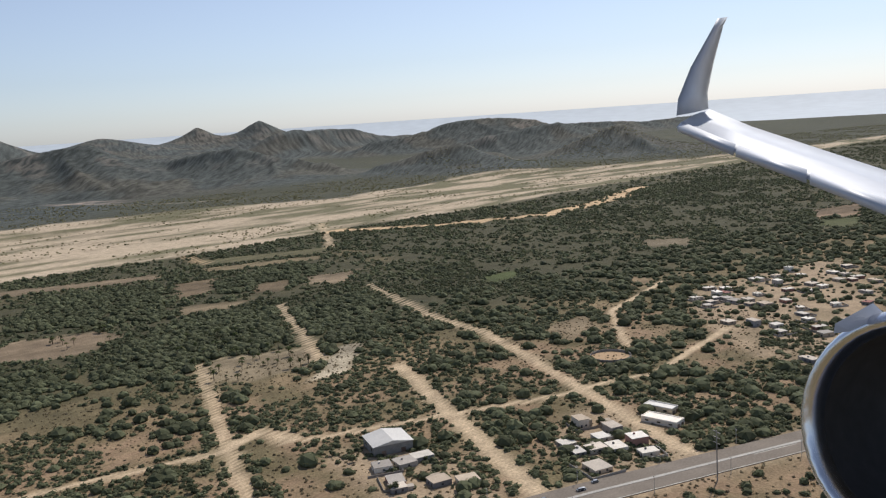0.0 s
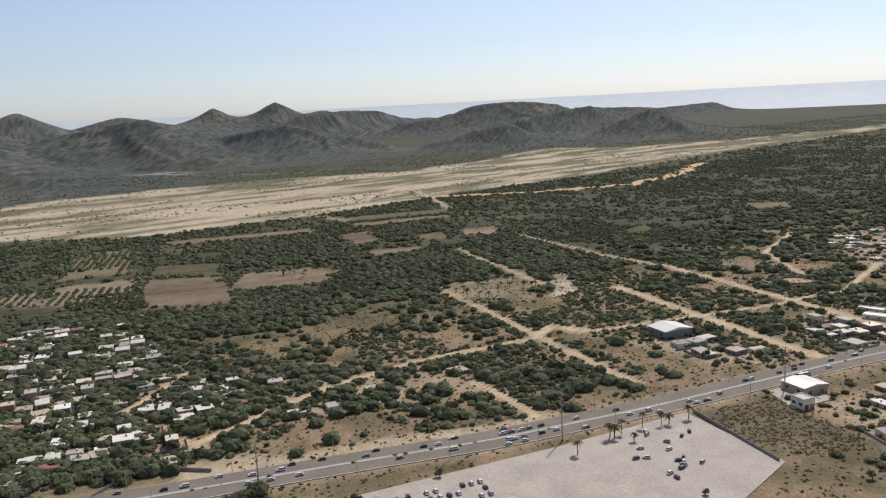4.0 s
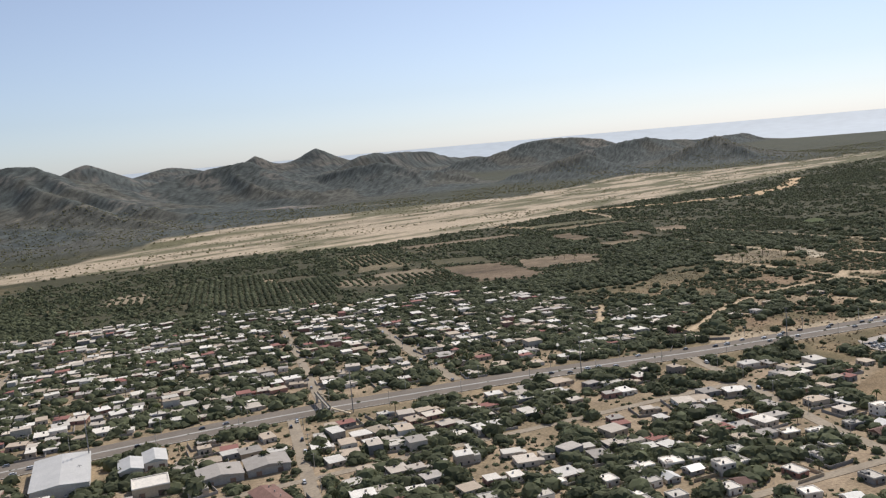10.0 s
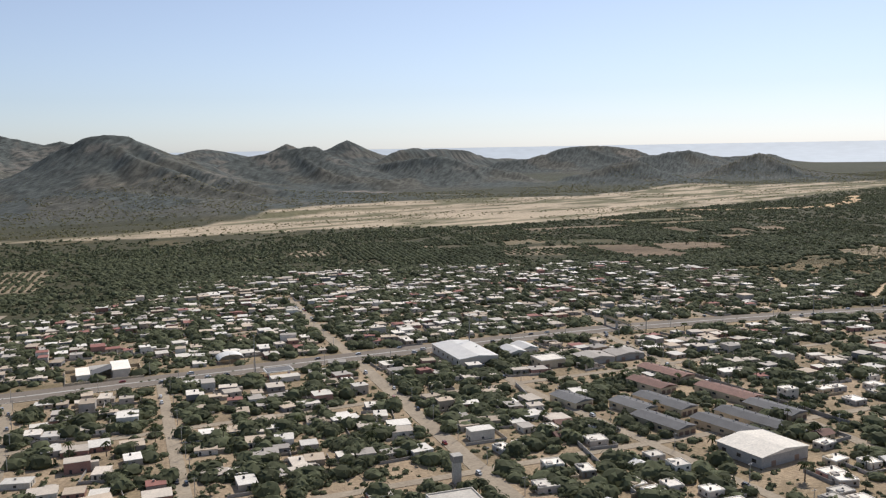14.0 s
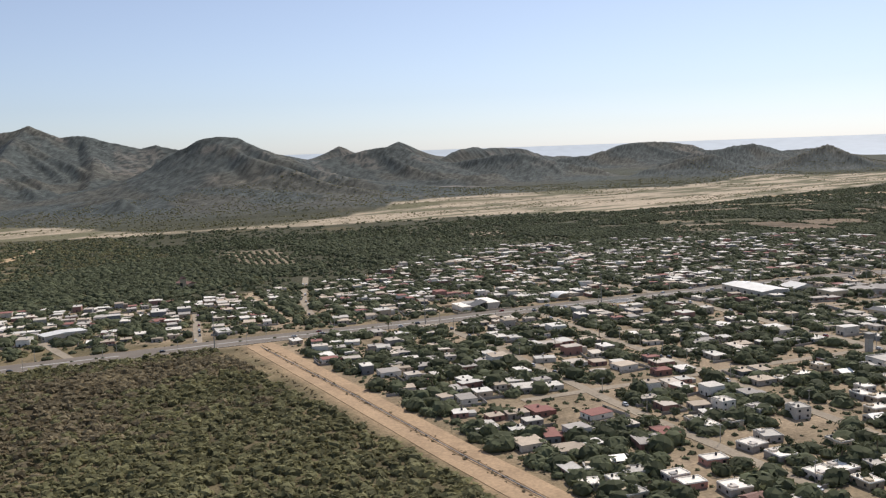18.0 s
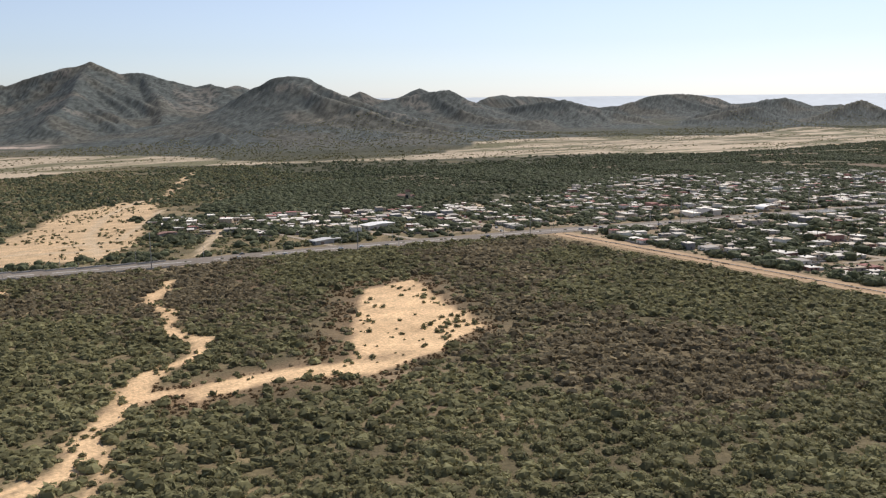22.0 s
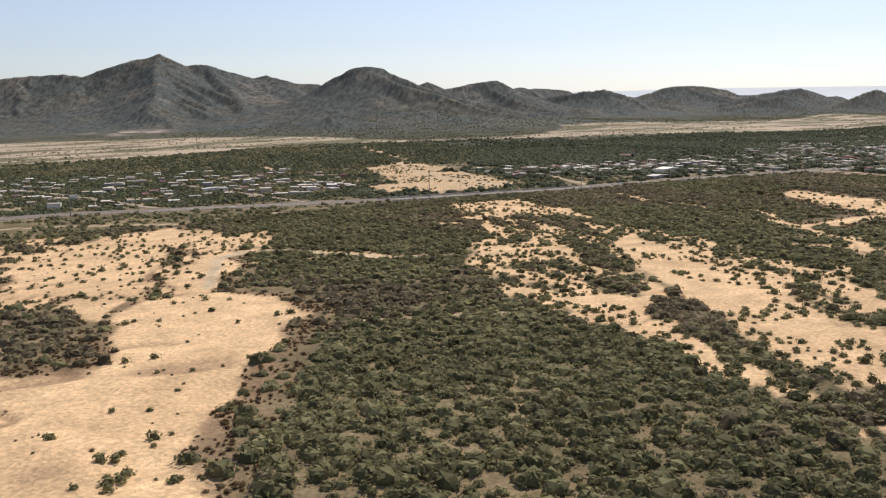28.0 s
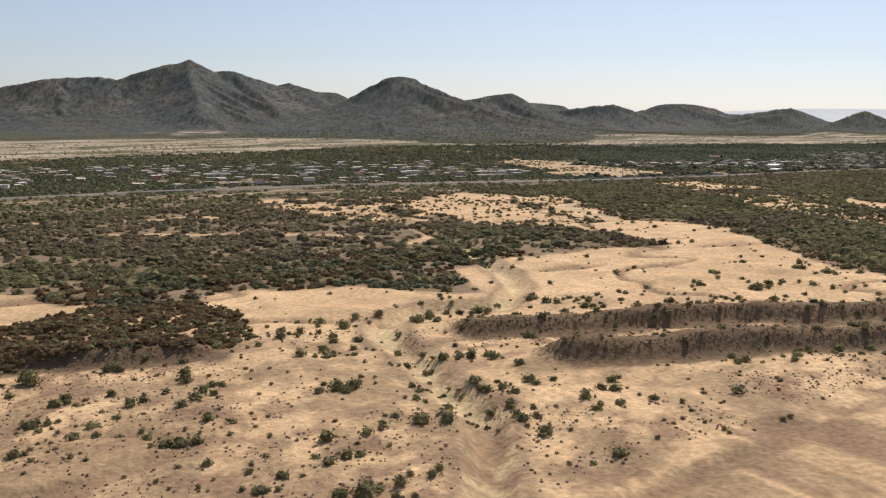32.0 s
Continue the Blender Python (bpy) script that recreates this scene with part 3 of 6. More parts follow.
def earth_at(x, y):
    """Ground colour by kind of surface, with some haze and shade painted in."""
    n1, n2, n3 = fbm(x, y, 60, 4, 51), fbm(x, y, 14, 4, 53), fbm(x, y, 240, 3, 55)
    def mix(c, to, f):
        return c + (np.asarray(to) - c) * np.asarray(f)[..., None]
    c = mix(np.zeros(x.shape + (3,)) + (0.155, 0.125, 0.066), (0.25, 0.19, 0.105), smooth(n2 * 3.2 - 1.35))
    c = c * (0.72 + 0.56 * fbm(x, y, 5.5, 3, 57))[..., None]
    edge = sand_edge(x, y)
    c = mix(c, (0.28, 0.175, 0.10), smooth(1 + fringe_at(x, y) / 10) * smooth((-518 - x) / 20) * (0.4 + 0.6 * n2))
    c = mix(c, (0.1, 0.082, 0.047), 0.45 * smooth((x + 705) / 25) * smooth((-514 - x) / 8) * smooth((310 - y) / 20))
    wood = smooth((y - 300) / 80) * smooth((x + 560) / 60)
    c = mix(c, (0.075, 0.07, 0.038), wood * smooth(2.4 * n1))
    c = mix(c, (0.08, 0.083, 0.058), smooth((y - 900) / 150) * (0.55 + 0.35 * n1))
    c = mix(c, (0.30, 0.215, 0.135), smooth((-915 - x) / 40) * smooth((420 - y) / 60) * smooth(n2 * 3 - 0.9))
    c = mix(c, (0.285, 0.195, 0.12), smooth((x + 70) / 40) * smooth((330 - y) / 60) * smooth(n2 * 3 - 1.0) * (0.55 + 0.45 * smooth(fbm(x, y, 4, 2, 59) * 4 - 1.5)))
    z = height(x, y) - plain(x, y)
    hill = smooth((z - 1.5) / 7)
    # hill cover tinted bluish grey: distance haze put into the base colour
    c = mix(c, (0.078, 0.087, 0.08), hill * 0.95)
    c = mix(c, (0.11, 0.1, 0.076), hill * smooth((fbm(x, y, 120, 5, 27) - 0.48) * 7) * 0.6)
    bushy = hashed(np.floor(x / 4.0), np.floor(y / 5.0), 29)
    c = c * (1 + (hill * (0.9 * (bushy - 0.5) + 0.5 * (fbm(x, y, 11, 2, 31) - 0.5)))[..., None])
    rock = smooth((fbm(x, y, 60, 5, 61) - 0.56) * 10) * smooth((z - 22) / 30) * (bushy > 0.35)
    c = mix(c, (0.22, 0.185, 0.15), rock * 0.45)
    quarry = smooth(1.3 - np.hypot((x - 265) / 60, (y - 1325) / 26)) * smooth(fbm(x, y, 26, 3, 65) * 4 - 1.4)
    quarry = np.maximum(quarry, smooth(1.2 - np.hypot((x + 600) / 80, (y - 1390) / 60)) * smooth(fbm(x, y, 30, 4, 67) * 5 - 1.9))
    c = mix(c, (0.45, 0.36, 0.29), quarry)
    c = mix(c, (0.42, 0.36, 0.27), smooth(1 - from_line(x, y, [(262, 1300), (300, 1255), (370, 1215), (450, 1200)]) / 5) * 0.8)
    c = mix(c, (0.30, 0.26, 0.19), smooth(1 - from_line(x, y, [(-160, 1330), (-60, 1290), (20, 1320), (120, 1370)]) / 4) * 0.6)
    c = mix(c, (0.38, 0.285, 0.185), smooth(0.5 + town_at(x, y) / 8) * (0.55 + 0.45 * smooth(n2 * 3 - 1)))
    for pts, col in FIELDS:
        rows = (0.55 + 0.75 * grain2(x * 0.04, y * 0.95 + x * 0.3, 8, 71)) * (0.75 + 0.5 * n2)
        worn = inside(x + 7 * (n2 - 0.5), y + 9 * (n1 - 0.5), pts)
        c = mix(c, np.asarray(col)[None, :] * (0.84, 0.83, 0.76) * rows[..., None], smooth(0.5 + worn / 2.5) * (0.75 + 0.25 * smooth(n1 * 4 - 1.2)))
    for pts, _, _, _, soil in ORCHARDS:
        c = mix(c, soil, 0.9 * smooth(0.5 + inside(x, y, pts) / 3))
    r = river_at(x + 26 * (fbm(x, y, 45, 3, 81) - 0.5), y + 34 * (fbm(x, y, 45, 3, 83) - 0.5))
    braid = fbm(x * 0.35 + y * 0.1, y * 1.6 - x * 0.15, 34, 4, 85)
    bed = smooth(0.5 + r / 12)
    c = mix(c, (0.50, 0.40, 0.28), bed * 0.95)
    c = mix(c, (0.30, 0.25, 0.165), bed * smooth((braid - 0.43) * 8) * 0.85)
    c = mix(c, (0.15, 0.14, 0.075), bed * smooth((braid - 0.54 + 0.13 * smooth((x - 450) / 350)) * 12) * 0.9)
    s = smooth(0.5 + edge / 2.2)
    s = s * (0.72 + 0.28 * smooth(4.2 - 5 * fbm(x, y, 11, 4, 91)))
    sandy = mix(np.zeros(x.shape + (3,)) + (0.71, 0.485, 0.27), (0.53, 0.35, 0.19), smooth((fbm(x + 0.6 * y, y, 17, 5, 93) - 0.47) * 6) * 0.42)
    sandy = mix(sandy, (0.54, 0.385, 0.225), smooth((y - 335) / 20) * (0.5 + 0.5 * n2))
    c = c + (sandy - c) * s[..., None]
    rim = smooth(1 - np.abs(s - 0.5) * 2.4)
    c = mix(c, (0.30, 0.20, 0.12), rim * 0.5)
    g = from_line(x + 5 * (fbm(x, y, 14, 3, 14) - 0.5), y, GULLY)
    # rim bands darkened: the gully's shadowed edges painted into the sand
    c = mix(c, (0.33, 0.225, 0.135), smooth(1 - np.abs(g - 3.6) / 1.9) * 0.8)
    c = mix(c, (0.61, 0.47, 0.27), smooth(1.3 - g / 2.6) * 0.9)
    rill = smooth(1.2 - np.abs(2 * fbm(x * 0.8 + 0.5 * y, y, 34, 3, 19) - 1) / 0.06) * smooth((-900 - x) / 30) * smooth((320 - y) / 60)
    # browner along the carved rills
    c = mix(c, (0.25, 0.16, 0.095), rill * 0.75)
    grit = smooth((0.6 * fbm(x, y, 9, 3, 97) + 0.4 * fbm(x, y, 2.6, 2, 98) - 0.44) * 9) * smooth((-905 - x) / 30) * smooth((front_line(x) - y) / 12)
    c = mix(c, (0.34, 0.235, 0.135), grit * s * 0.75)
    spot = smooth((fbm(x, y, 3.2, 2, 99) - 0.56) * 16) * smooth(fbm(x, y, 24, 3, 100) * 5 - 2.1) * smooth((-890 - x) / 30) * smooth((front_line(x) - y) / 12)
    c = mix(c, (0.3, 0.19, 0.115), spot * s * 0.8)
    # bank soil and dry-grass brown, with the faces' shade painted in too
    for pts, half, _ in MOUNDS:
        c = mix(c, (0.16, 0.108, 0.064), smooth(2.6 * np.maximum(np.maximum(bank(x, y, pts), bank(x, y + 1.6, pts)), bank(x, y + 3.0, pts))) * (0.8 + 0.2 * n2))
    for pts, half in TRACKS:
        d = from_line(x + 2 * (grain2(x, y, 9, 15) - 0.5), y, pts)
        c = mix(c, (0.55, 0.42, 0.27), smooth(1.5 - d / half))
    c = mix(c, (0.44, 0.33, 0.215), smooth(1.6 - from_line(x, y + 2 * (grain2(x, y, 8, 17) - 0.5), HIGHWAY) / 7) * 0.7)
    c = mix(c, (0.46, 0.32, 0.19), smooth(1.4 - from_line(x + 3 * (grain2(x, y, 11, 19) - 0.5), y, TRACK) / 5.6))
    return c * (0.9 + 0.2 * n3)[..., None]


# ---------------------------------------------------------------- the ground, one sheet
def ground():
    ys = [44.0]
    while ys[-1] < 4600:
        ys.append(ys[-1] + (0.85 if ys[-1] < 138 else max(1.7, 0.0105 * ys[-1]) if ys[-1] < 1050 else 8 if ys[-1] < 2250 else 40))
    ys = np.array([-5000, -2500, -1300, -800, -560] + list(range(-480, 30, 40)) + ys + [5200.0])
    u = np.concatenate([np.linspace(0, 0.06, 32), np.linspace(0.06, 0.2, 222)[1:], np.linspace(0.2, 1, 620)[1:]])
    left = np.interp(ys, [-5000, 0, 60, 4700, 5200], [-1230, -1230, -1230, -1000, -1000])
    right = np.interp(ys, [-5000, 0, 60, 2400, 4700, 5200], [265, 265, 270, 4300, 4700, 4700])
    x = left[:, None] + (right - left)[:, None] * u[None, :]
    more = np.array([60, 160, 400, 900, 1900, 3600.0])
    x = np.concatenate([left[:, None] - more[::-1][None, :], x, right[:, None] + more[None, :]], 1)
    y = np.repeat(ys[:, None], x.shape[1], 1)
    z = height(x, y)
    h, w = x.shape
    k = np.arange(h * w).reshape(h, w)
    quads = np.stack([k[:-1, :-1], k[:-1, 1:], k[1:, 1:], k[1:, :-1]], -1).reshape(-1, 4)
    me = mesh_of("ground", np.stack([x, y, z], -1).reshape(-1, 3), quads, M["ground"], True)
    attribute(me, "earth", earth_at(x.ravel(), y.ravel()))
    return tagged(new("ground", me), "dry tan plain with sandy washes, river bed and brush hills", "ground", kind="structure")


ground()


# ---------------------------------------------------------------- sea and far shore
def sea():
    bm = bmesh.new()
    rows = []
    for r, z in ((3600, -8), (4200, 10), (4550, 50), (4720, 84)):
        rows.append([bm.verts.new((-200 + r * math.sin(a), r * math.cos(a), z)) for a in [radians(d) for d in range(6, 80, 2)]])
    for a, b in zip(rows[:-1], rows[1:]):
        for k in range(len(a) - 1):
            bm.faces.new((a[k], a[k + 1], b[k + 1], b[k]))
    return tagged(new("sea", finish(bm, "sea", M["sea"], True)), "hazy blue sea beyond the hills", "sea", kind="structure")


sea()


# ---------------------------------------------------------------- roads
def strip(name, pts, half, mat, lift, label, category="road", shift=0.0, step=4.0):
    """A ribbon that follows the ground along a broken line."""
    out = []
    for (ax, ay), (bx, by) in zip(pts[:-1], pts[1:]):
        n = max(1, int(math.hypot(bx - ax, by - ay) / step))
        out += [(ax + (bx - ax) * k / n, ay + (by - ay) * k / n) for k in range(n)]
    out = np.array(out + [pts[-1]], float)
    for _ in range(6):
        out[1:-1] = (out[:-2] + 2 * out[1:-1] + out[2:]) / 4
    d = np.gradient(out, axis=0)
    d /= np.linalg.norm(d, axis=1)[:, None]
    side = np.stack([-d[:, 1], d[:, 0]], 1)
    mid = out + side * shift
    a, b = mid + side * half, mid - side * half
    z = np.maximum(np.maximum(height(a[:, 0], a[:, 1]), height(b[:, 0], b[:, 1])), height(mid[:, 0], mid[:, 1])) + lift
    n = len(out)
    under = 0.6
    v = np.concatenate([np.c_[a, z], np.c_[b, z], np.c_[a, z - under], np.c_[b, z - under]])
    i = np.arange(n - 1)
    q = np.concatenate([np.stack([i, i + 1, n + i + 1, n + i], 1)[:, ::-1], np.stack([i, 2 * n + i, 2 * n + i + 1, i + 1], 1)[:, ::-1], np.stack([n + i, n + i + 1, 3 * n + i + 1, 3 * n + i], 1)[:, ::-1]])
    ob = new(name, mesh_of(name, v, q, mat))
    return tagged(ob, label, category, kind="structure")


strip("highway", HIGHWAY, 6.2, M["asphalt"], 0.16, "grey asphalt highway with two carriageways")
strip("highway_median", HIGHWAY, 0.55, M["kerb"], 0.26, "raised pale concrete median of the highway", "median")
for off in (-5.9, 5.9, -0.9, 0.9):
    strip("road_line", HIGHWAY, 0.09, M["line"], 0.172, "worn white edge line on the asphalt", "road marking", shift=off)
for pts, half in STREETS:
    strip("street", pts, half, M["street"], 0.10, "dusty pale grey street between house plots")
strip("dirt_road", TRACK, 2.1, M["dirt"], 0.10, "tan graded dirt road along the scrub", shift=3.0)
strip("dirt_road", TRACK, 1.8, M["dirt"], 0.10, "tan graded dirt road along the scrub", shift=-3.0)


# ---------------------------------------------------------------- plants
rng = np.random.default_rng(7)


def clump(leaves, size, flat, seed, core=6, reach=1.0):
    """One bush or crown of unit radius: a broken core and loose sprays of leaves round it."""
    r = np.random.default_rng(seed)
    v, f = [], []
    if core:
        ring = [(math.cos(k * math.tau / core), math.sin(k * math.tau / core)) for k in range(core)]
        v += [(0.8 * c * r.uniform(0.75, 1.2), 0.8 * s * r.uniform(0.75, 1.2), r.uniform(-0.5, -0.1)) for c, s in ring]
        v += [(0.55 * c * r.uniform(0.6, 1.2), 0.55 * s * r.uniform(0.6, 1.2), r.uniform(0.35, 0.7)) for c, s in ring[::2]]
        half = core // 2
        for k in range(half):
            a, b, c, d, e = 2 * k, 2 * k + 1, (2 * k + 2) % core, core + k, core + (k + 1) % half
            f += [(a, b, d), (b, e, d), (b, c, e)]
        f += [(core, core + k, core + k + 1) for k in range(1, half - 1)]
    for _ in range(leaves):
        d = r.normal(size=3)
        d /= np.linalg.norm(d)
        d[2] = abs(d[2]) * 1.1 - 0.25
        c = d * r.uniform(0.62, reach)
        a = np.cross(d, r.normal(size=3))
        a /= np.linalg.norm(a) + 1e-9
        b = np.cross(d + 0.7 * r.normal(size=3), a)
        b /= np.linalg.norm(b) + 1e-9
        k = len(v)
        s = size * r.uniform(0.6, 1.3)
        v += [tuple(c - a * s), tuple(c + a * s), tuple(c + b * s * 1.5)]
        f += [(k, k + 1, k + 2)]
    v = np.array(v)
    v[:, 2] = np.maximum(v[:, 2] * flat + flat * 0.55, -0.15)
    return v, np.array(f)


def crown(leaves, size, seed):
    """One rounded tree crown of unit radius, uneven, with loose sprays round it."""
    r = np.random.default_rng(seed)
    v, f, n = [], [], 6
    for z, wide in ((0.0, 0.72), (0.5, 0.98), (0.98, 0.6)):
        v += [(wide * r.uniform(0.78, 1.18) * math.cos((k + 0.5 * (z == 0.5)) * math.tau / n), wide * r.uniform(0.78, 1.18) * math.sin((k + 0.5 * (z == 0.5)) * math.tau / n), z + r.uniform(-0.14, 0.14)) for k in range(n)]
    v.append((r.uniform(-0.15, 0.15), r.uniform(-0.15, 0.15), 1.22))
    for k in range(n):
        j = (k + 1) % n
        f += [(k, j, n + k), (j, n + j, n + k), (n + k, n + j, 2 * n + j), (n + k, 2 * n + j, 2 * n + k), (2 * n + k, 2 * n + j, 3 * n)]
    for _ in range(leaves):
        d = r.normal(size=3)
        d[2] = abs(d[2])
        d /= np.linalg.norm(d)
        c = d * (1.0, 1.0, 0.72) * r.uniform(0.9, 1.15) + (0, 0, 0.42)
        a = np.cross(d, r.normal(size=3))
        a /= np.linalg.norm(a) + 1e-9
        b = np.cross(d + 0.5 * r.normal(size=3), a)
        k = len(v)
        v += [tuple(c - a * size), tuple(c + a * size), tuple(c + b * size * 1.4)]
        f += [(k, k + 1, k + 2)]
    v = np.array(v)
    v[:, 2] *= 0.8
    return v, np.array(f)


def strew(name, mat, models, x, y, size, label, category, sink=0.1, tall=None):
    """Many plants in one mesh, each one a turned and scaled model."""
    if len(x) == 0:
        return None
    z = height(x, y) - sink * size
    turn = rng.uniform(0, math.tau, len(x))
    pick = rng.integers(0, len(models), len(x))
    tall = rng.uniform(0.75, 1.2, len(x)) if tall is None else tall
    vs, fs, start = [], [], 0
    for m, (v, f) in enumerate(models):
        who = np.nonzero(pick == m)[0]
        if not len(who):
            continue
        c, s, g = np.cos(turn[who])[:, None], np.sin(turn[who])[:, None], size[who][:, None]
        px = (v[None, :, 0] * c - v[None, :, 1] * s) * g + x[who][:, None]
        py = (v[None, :, 0] * s + v[None, :, 1] * c) * g + y[who][:, None]
        pz = v[None, :, 2] * g * tall[who][:, None] + z[who][:, None]
        vs.append(np.stack([px, py, pz], -1).reshape(-1, 3))
        fs.append((f[None] + (np.arange(len(who)) * len(v))[:, None, None] + start).reshape(-1, 3))
        start += len(who) * len(v)
    ob = new(name, mesh_of(name, np.concatenate(vs), np.concatenate(fs), mat))
    return tagged(ob, label, category, kind="stuff")


# large buildings and yards: place and room
BIG = [(-291, 245, 17), (-397, 307, 20), (-38, 124, 34), (118, 218, 10), (233, 242, 12), (192, 178, 7), (200, 186, 6), (-294, 122, 14), (-551, 364, 12), (-276, 160, 30), (-351, 261, 9), (-271, 239, 9), (-275, 219, 8), (-253, 213, 14), (-360, 150, 6), (-367, 140, 8), (-358, 292, 8), (95, 147, 11), (20, 145, 30)]


def scatter(x0, x1, y0, y1, per_m2):
    n = int((x1 - x0) * (y1 - y0) * per_m2)
    return rng.uniform(x0, x1, n), rng.uniform(y0, y1, n)


def off_roads(x, y, room=1.0):
    free = from_line(x, y, HIGHWAY) > 6.5 + room
    free &= np.abs(from_line(x, y, TRACK)) > 6.5 + room
    for pts, half in STREETS + TRACKS:
        free &= from_line(x, y, pts) > half + room
    return free


def off_fields(x, y, room=0.0):
    free = np.ones(len(x), bool)
    for bx, by, r in BIG:
        free &= np.hypot(x - bx, y - by) > r * 0.72
    for pts, _ in FIELDS:
        free &= inside(x, y, pts) < room
    return free


def in_view(x, y):
    """The stretch of land that lies before the flight line."""
    return (x > -1215 + 0.02 * y) & (x < 210 + 1.75 * y)


SCRUB = [clump(9, 0.42, 0.56, s) for s in range(6)]
NEAR_SCRUB = [clump(26, 0.24, 0.6, 130 + s, core=6, reach=1.12) for s in range(6)]
SPARSE = [clump(22, 0.36, 0.7, 20 + s, core=6, reach=1.15) for s in range(5)]
CROWN = [crown(7, 0.3, 40 + s) for s in range(7)]
LEAFY = [crown(18, 0.27, 80 + s) for s in range(7)]
FAR = [clump(3, 0.5, 0.6, 60 + s, core=4) for s in range(4)]

# scrub between the flight line and the highway
x, y = scatter(-1215, -512, 42, 330, 0.44)
edge = sand_edge(x, y)
s = smooth(0.5 + edge / 2.2)
bare = 0.6 * fbm(x, y, 4.5, 2, 101) + 0.4 * fbm(x, y, 18, 2, 102)
road_side = np.interp(x, [p[0] for p in HIGHWAY[::-1]], [p[1] for p in HIGHWAY[::-1]])
patch = fbm(x, y, 16, 3, 107)
thin = np.where(x < -925, np.where(patch > 0.45, 0.8, 0.22), 0.95) * smooth((y + 60) / 170) * np.where(fringe_at(x, y) > -9, 0.18, 1.0)
keep = (y < road_side - 8) & (s < 0.42) & off_roads(x, y) & (bare < 0.8) & (rng.random(len(x)) < thin) & (x + 0.9 * y > -1130 - 120)
for pts, half, _ in MOUNDS:
    keep &= from_line(x, y, pts) > half
x, y, bare = x[keep], y[keep], bare[keep]
tone = fbm(x, y, 55, 3, 103) + 0.25 * (rng.random(len(x)) - 0.5)
tone -= 0.22 * smooth(1.3 - np.hypot((x + 580) / 45, (y - 235) / 60)) + 0.16 * (x < -925)
for name, mat, kind in (("scrub", M["leaf"], tone > 0.35), ("dry_scrub", M["dry"], tone <= 0.35)):
    for models, sel in ((NEAR_SCRUB, kind & (y < 120)), (SCRUB, kind & (y >= 120))):
        size = (0.6 + 1.3 * rng.random(sel.sum()) ** 1.8) * np.where(x[sel] < -845, 1.15, np.where(x[sel] > -640, 1.2, 1.05))
        strew(name, mat, models, x[sel], y[sel], size, "dense low desert scrub on tan soil" if name == "scrub" else "dry brown desert brush on tan soil", "scrub")

# bushes standing in the sand
x, y = scatter(-1215, -512, 50, 330, 0.2)
s = sand_at(x, y)
belt = np.max([inside(x, y, p) for p, _ in BRAIDS], axis=0) > -1
open_wash = belt | ((x > -850) & (x < -590) & (fbm(x * 1.6, y * 0.8, 9, 3, 109) < 0.5))
front = (x > -1060) & (x < -930) & (y < 75 - 0.84 * (x + 958))
keep = (s > 0.5) & off_roads(x, y, 0) & (rng.random(len(x)) < np.where(belt, np.where(x < -860, 0.3, 0.85), np.where(open_wash, 0.75, np.where(front, 0.45, np.where(y < 110, np.where(fbm(x, y, 10, 3, 114) > 0.52, 0.45, 0.08), 0.06))))) & (fbm(x, y, 13, 3, 105) < np.where(front, 0.5, 0.6))
strew("wash_bush", M["leaf"], SPARSE, x[keep], y[keep], rng.uniform(0.25, 1.0, keep.sum()), "small grey-green bushes on bare sand", "bush", sink=0.05)
x, y = scatter(-1215, -900, 50, 330, 0.11)
keep = (sand_at(x, y) > 0.4) & (rng.random(len(x)) < np.where(y < front_line(x), 0.6, 0.06))
strew("sand_weed", M["dry"], SPARSE, x[keep], y[keep], rng.uniform(0.12, 0.4, keep.sum()), "small dry weeds on bare sand", "weed", sink=0.05)
for pts, half, _ in MOUNDS:
    x, y = scatter(-1140, -920, 35, 150, 3.0)
    up = bank(x, y, pts)
    keep = up > 0.03
    strew("bank_grass", M["russet"], SCRUB, x[keep], y[keep], rng.uniform(0.1, 0.2, keep.sum()), "russet dry grass on a cut earth bank", "grass", sink=0.6)
    keep = (up > 0.2) & (rng.random(len(x)) < 0.012)
    strew("bank_bush", M["leaf"], SPARSE, x[keep], y[keep], rng.uniform(0.4, 1.0, keep.sum()), "olive bushes on a cut earth bank", "bush", sink=0.1)
# the brown thicket at the foot of the upper wash
x, y = scatter(-1130, -935, 120, 260, 0.3)
keep = (sand_at(x, y) < 0.45) & (np.hypot((x + 1030) / 60, (y - 160) / 28) < 1)
for name, mat, half in (("brown_thicket", M["russet"], 0), ("green_thicket", M["tree"], 1)):
    sel = keep & ((fbm(x, y, 12, 3, 108) + 0.2 * rng.random(len(x)) > 0.62) == bool(half))
    strew(name, mat, SCRUB, x[sel], y[sel], rng.uniform(0.6, 1.3, sel.sum()), "dense brown thicket beside the wash" if not half else "dark green thicket beside the wash", "thicket")
x, y = scatter(-1160, -1050, 105, 156, 1.3)
keep = (inside(x, y, [(-1140, 152), (-1091, 147), (-1075, 155), (-1058, 149), (-1055, 134), (-1061, 116), (-1072, 112), (-1086, 119), (-1140, 128)]) > 0) & (fbm(x, y, 8, 3, 106) > 0.22)
for name, mat, half in (("brown_thicket", M["russet"], 0), ("green_thicket", M["leaf"], 1)):
    sel = keep & ((rng.random(len(x)) < 0.3) == bool(half))
    strew(name, mat, SCRUB, x[sel], y[sel], rng.uniform(0.5, 1.1, sel.sum()), "dense brown brush on an earth bank" if not half else "olive brush on an earth bank", "thicket")
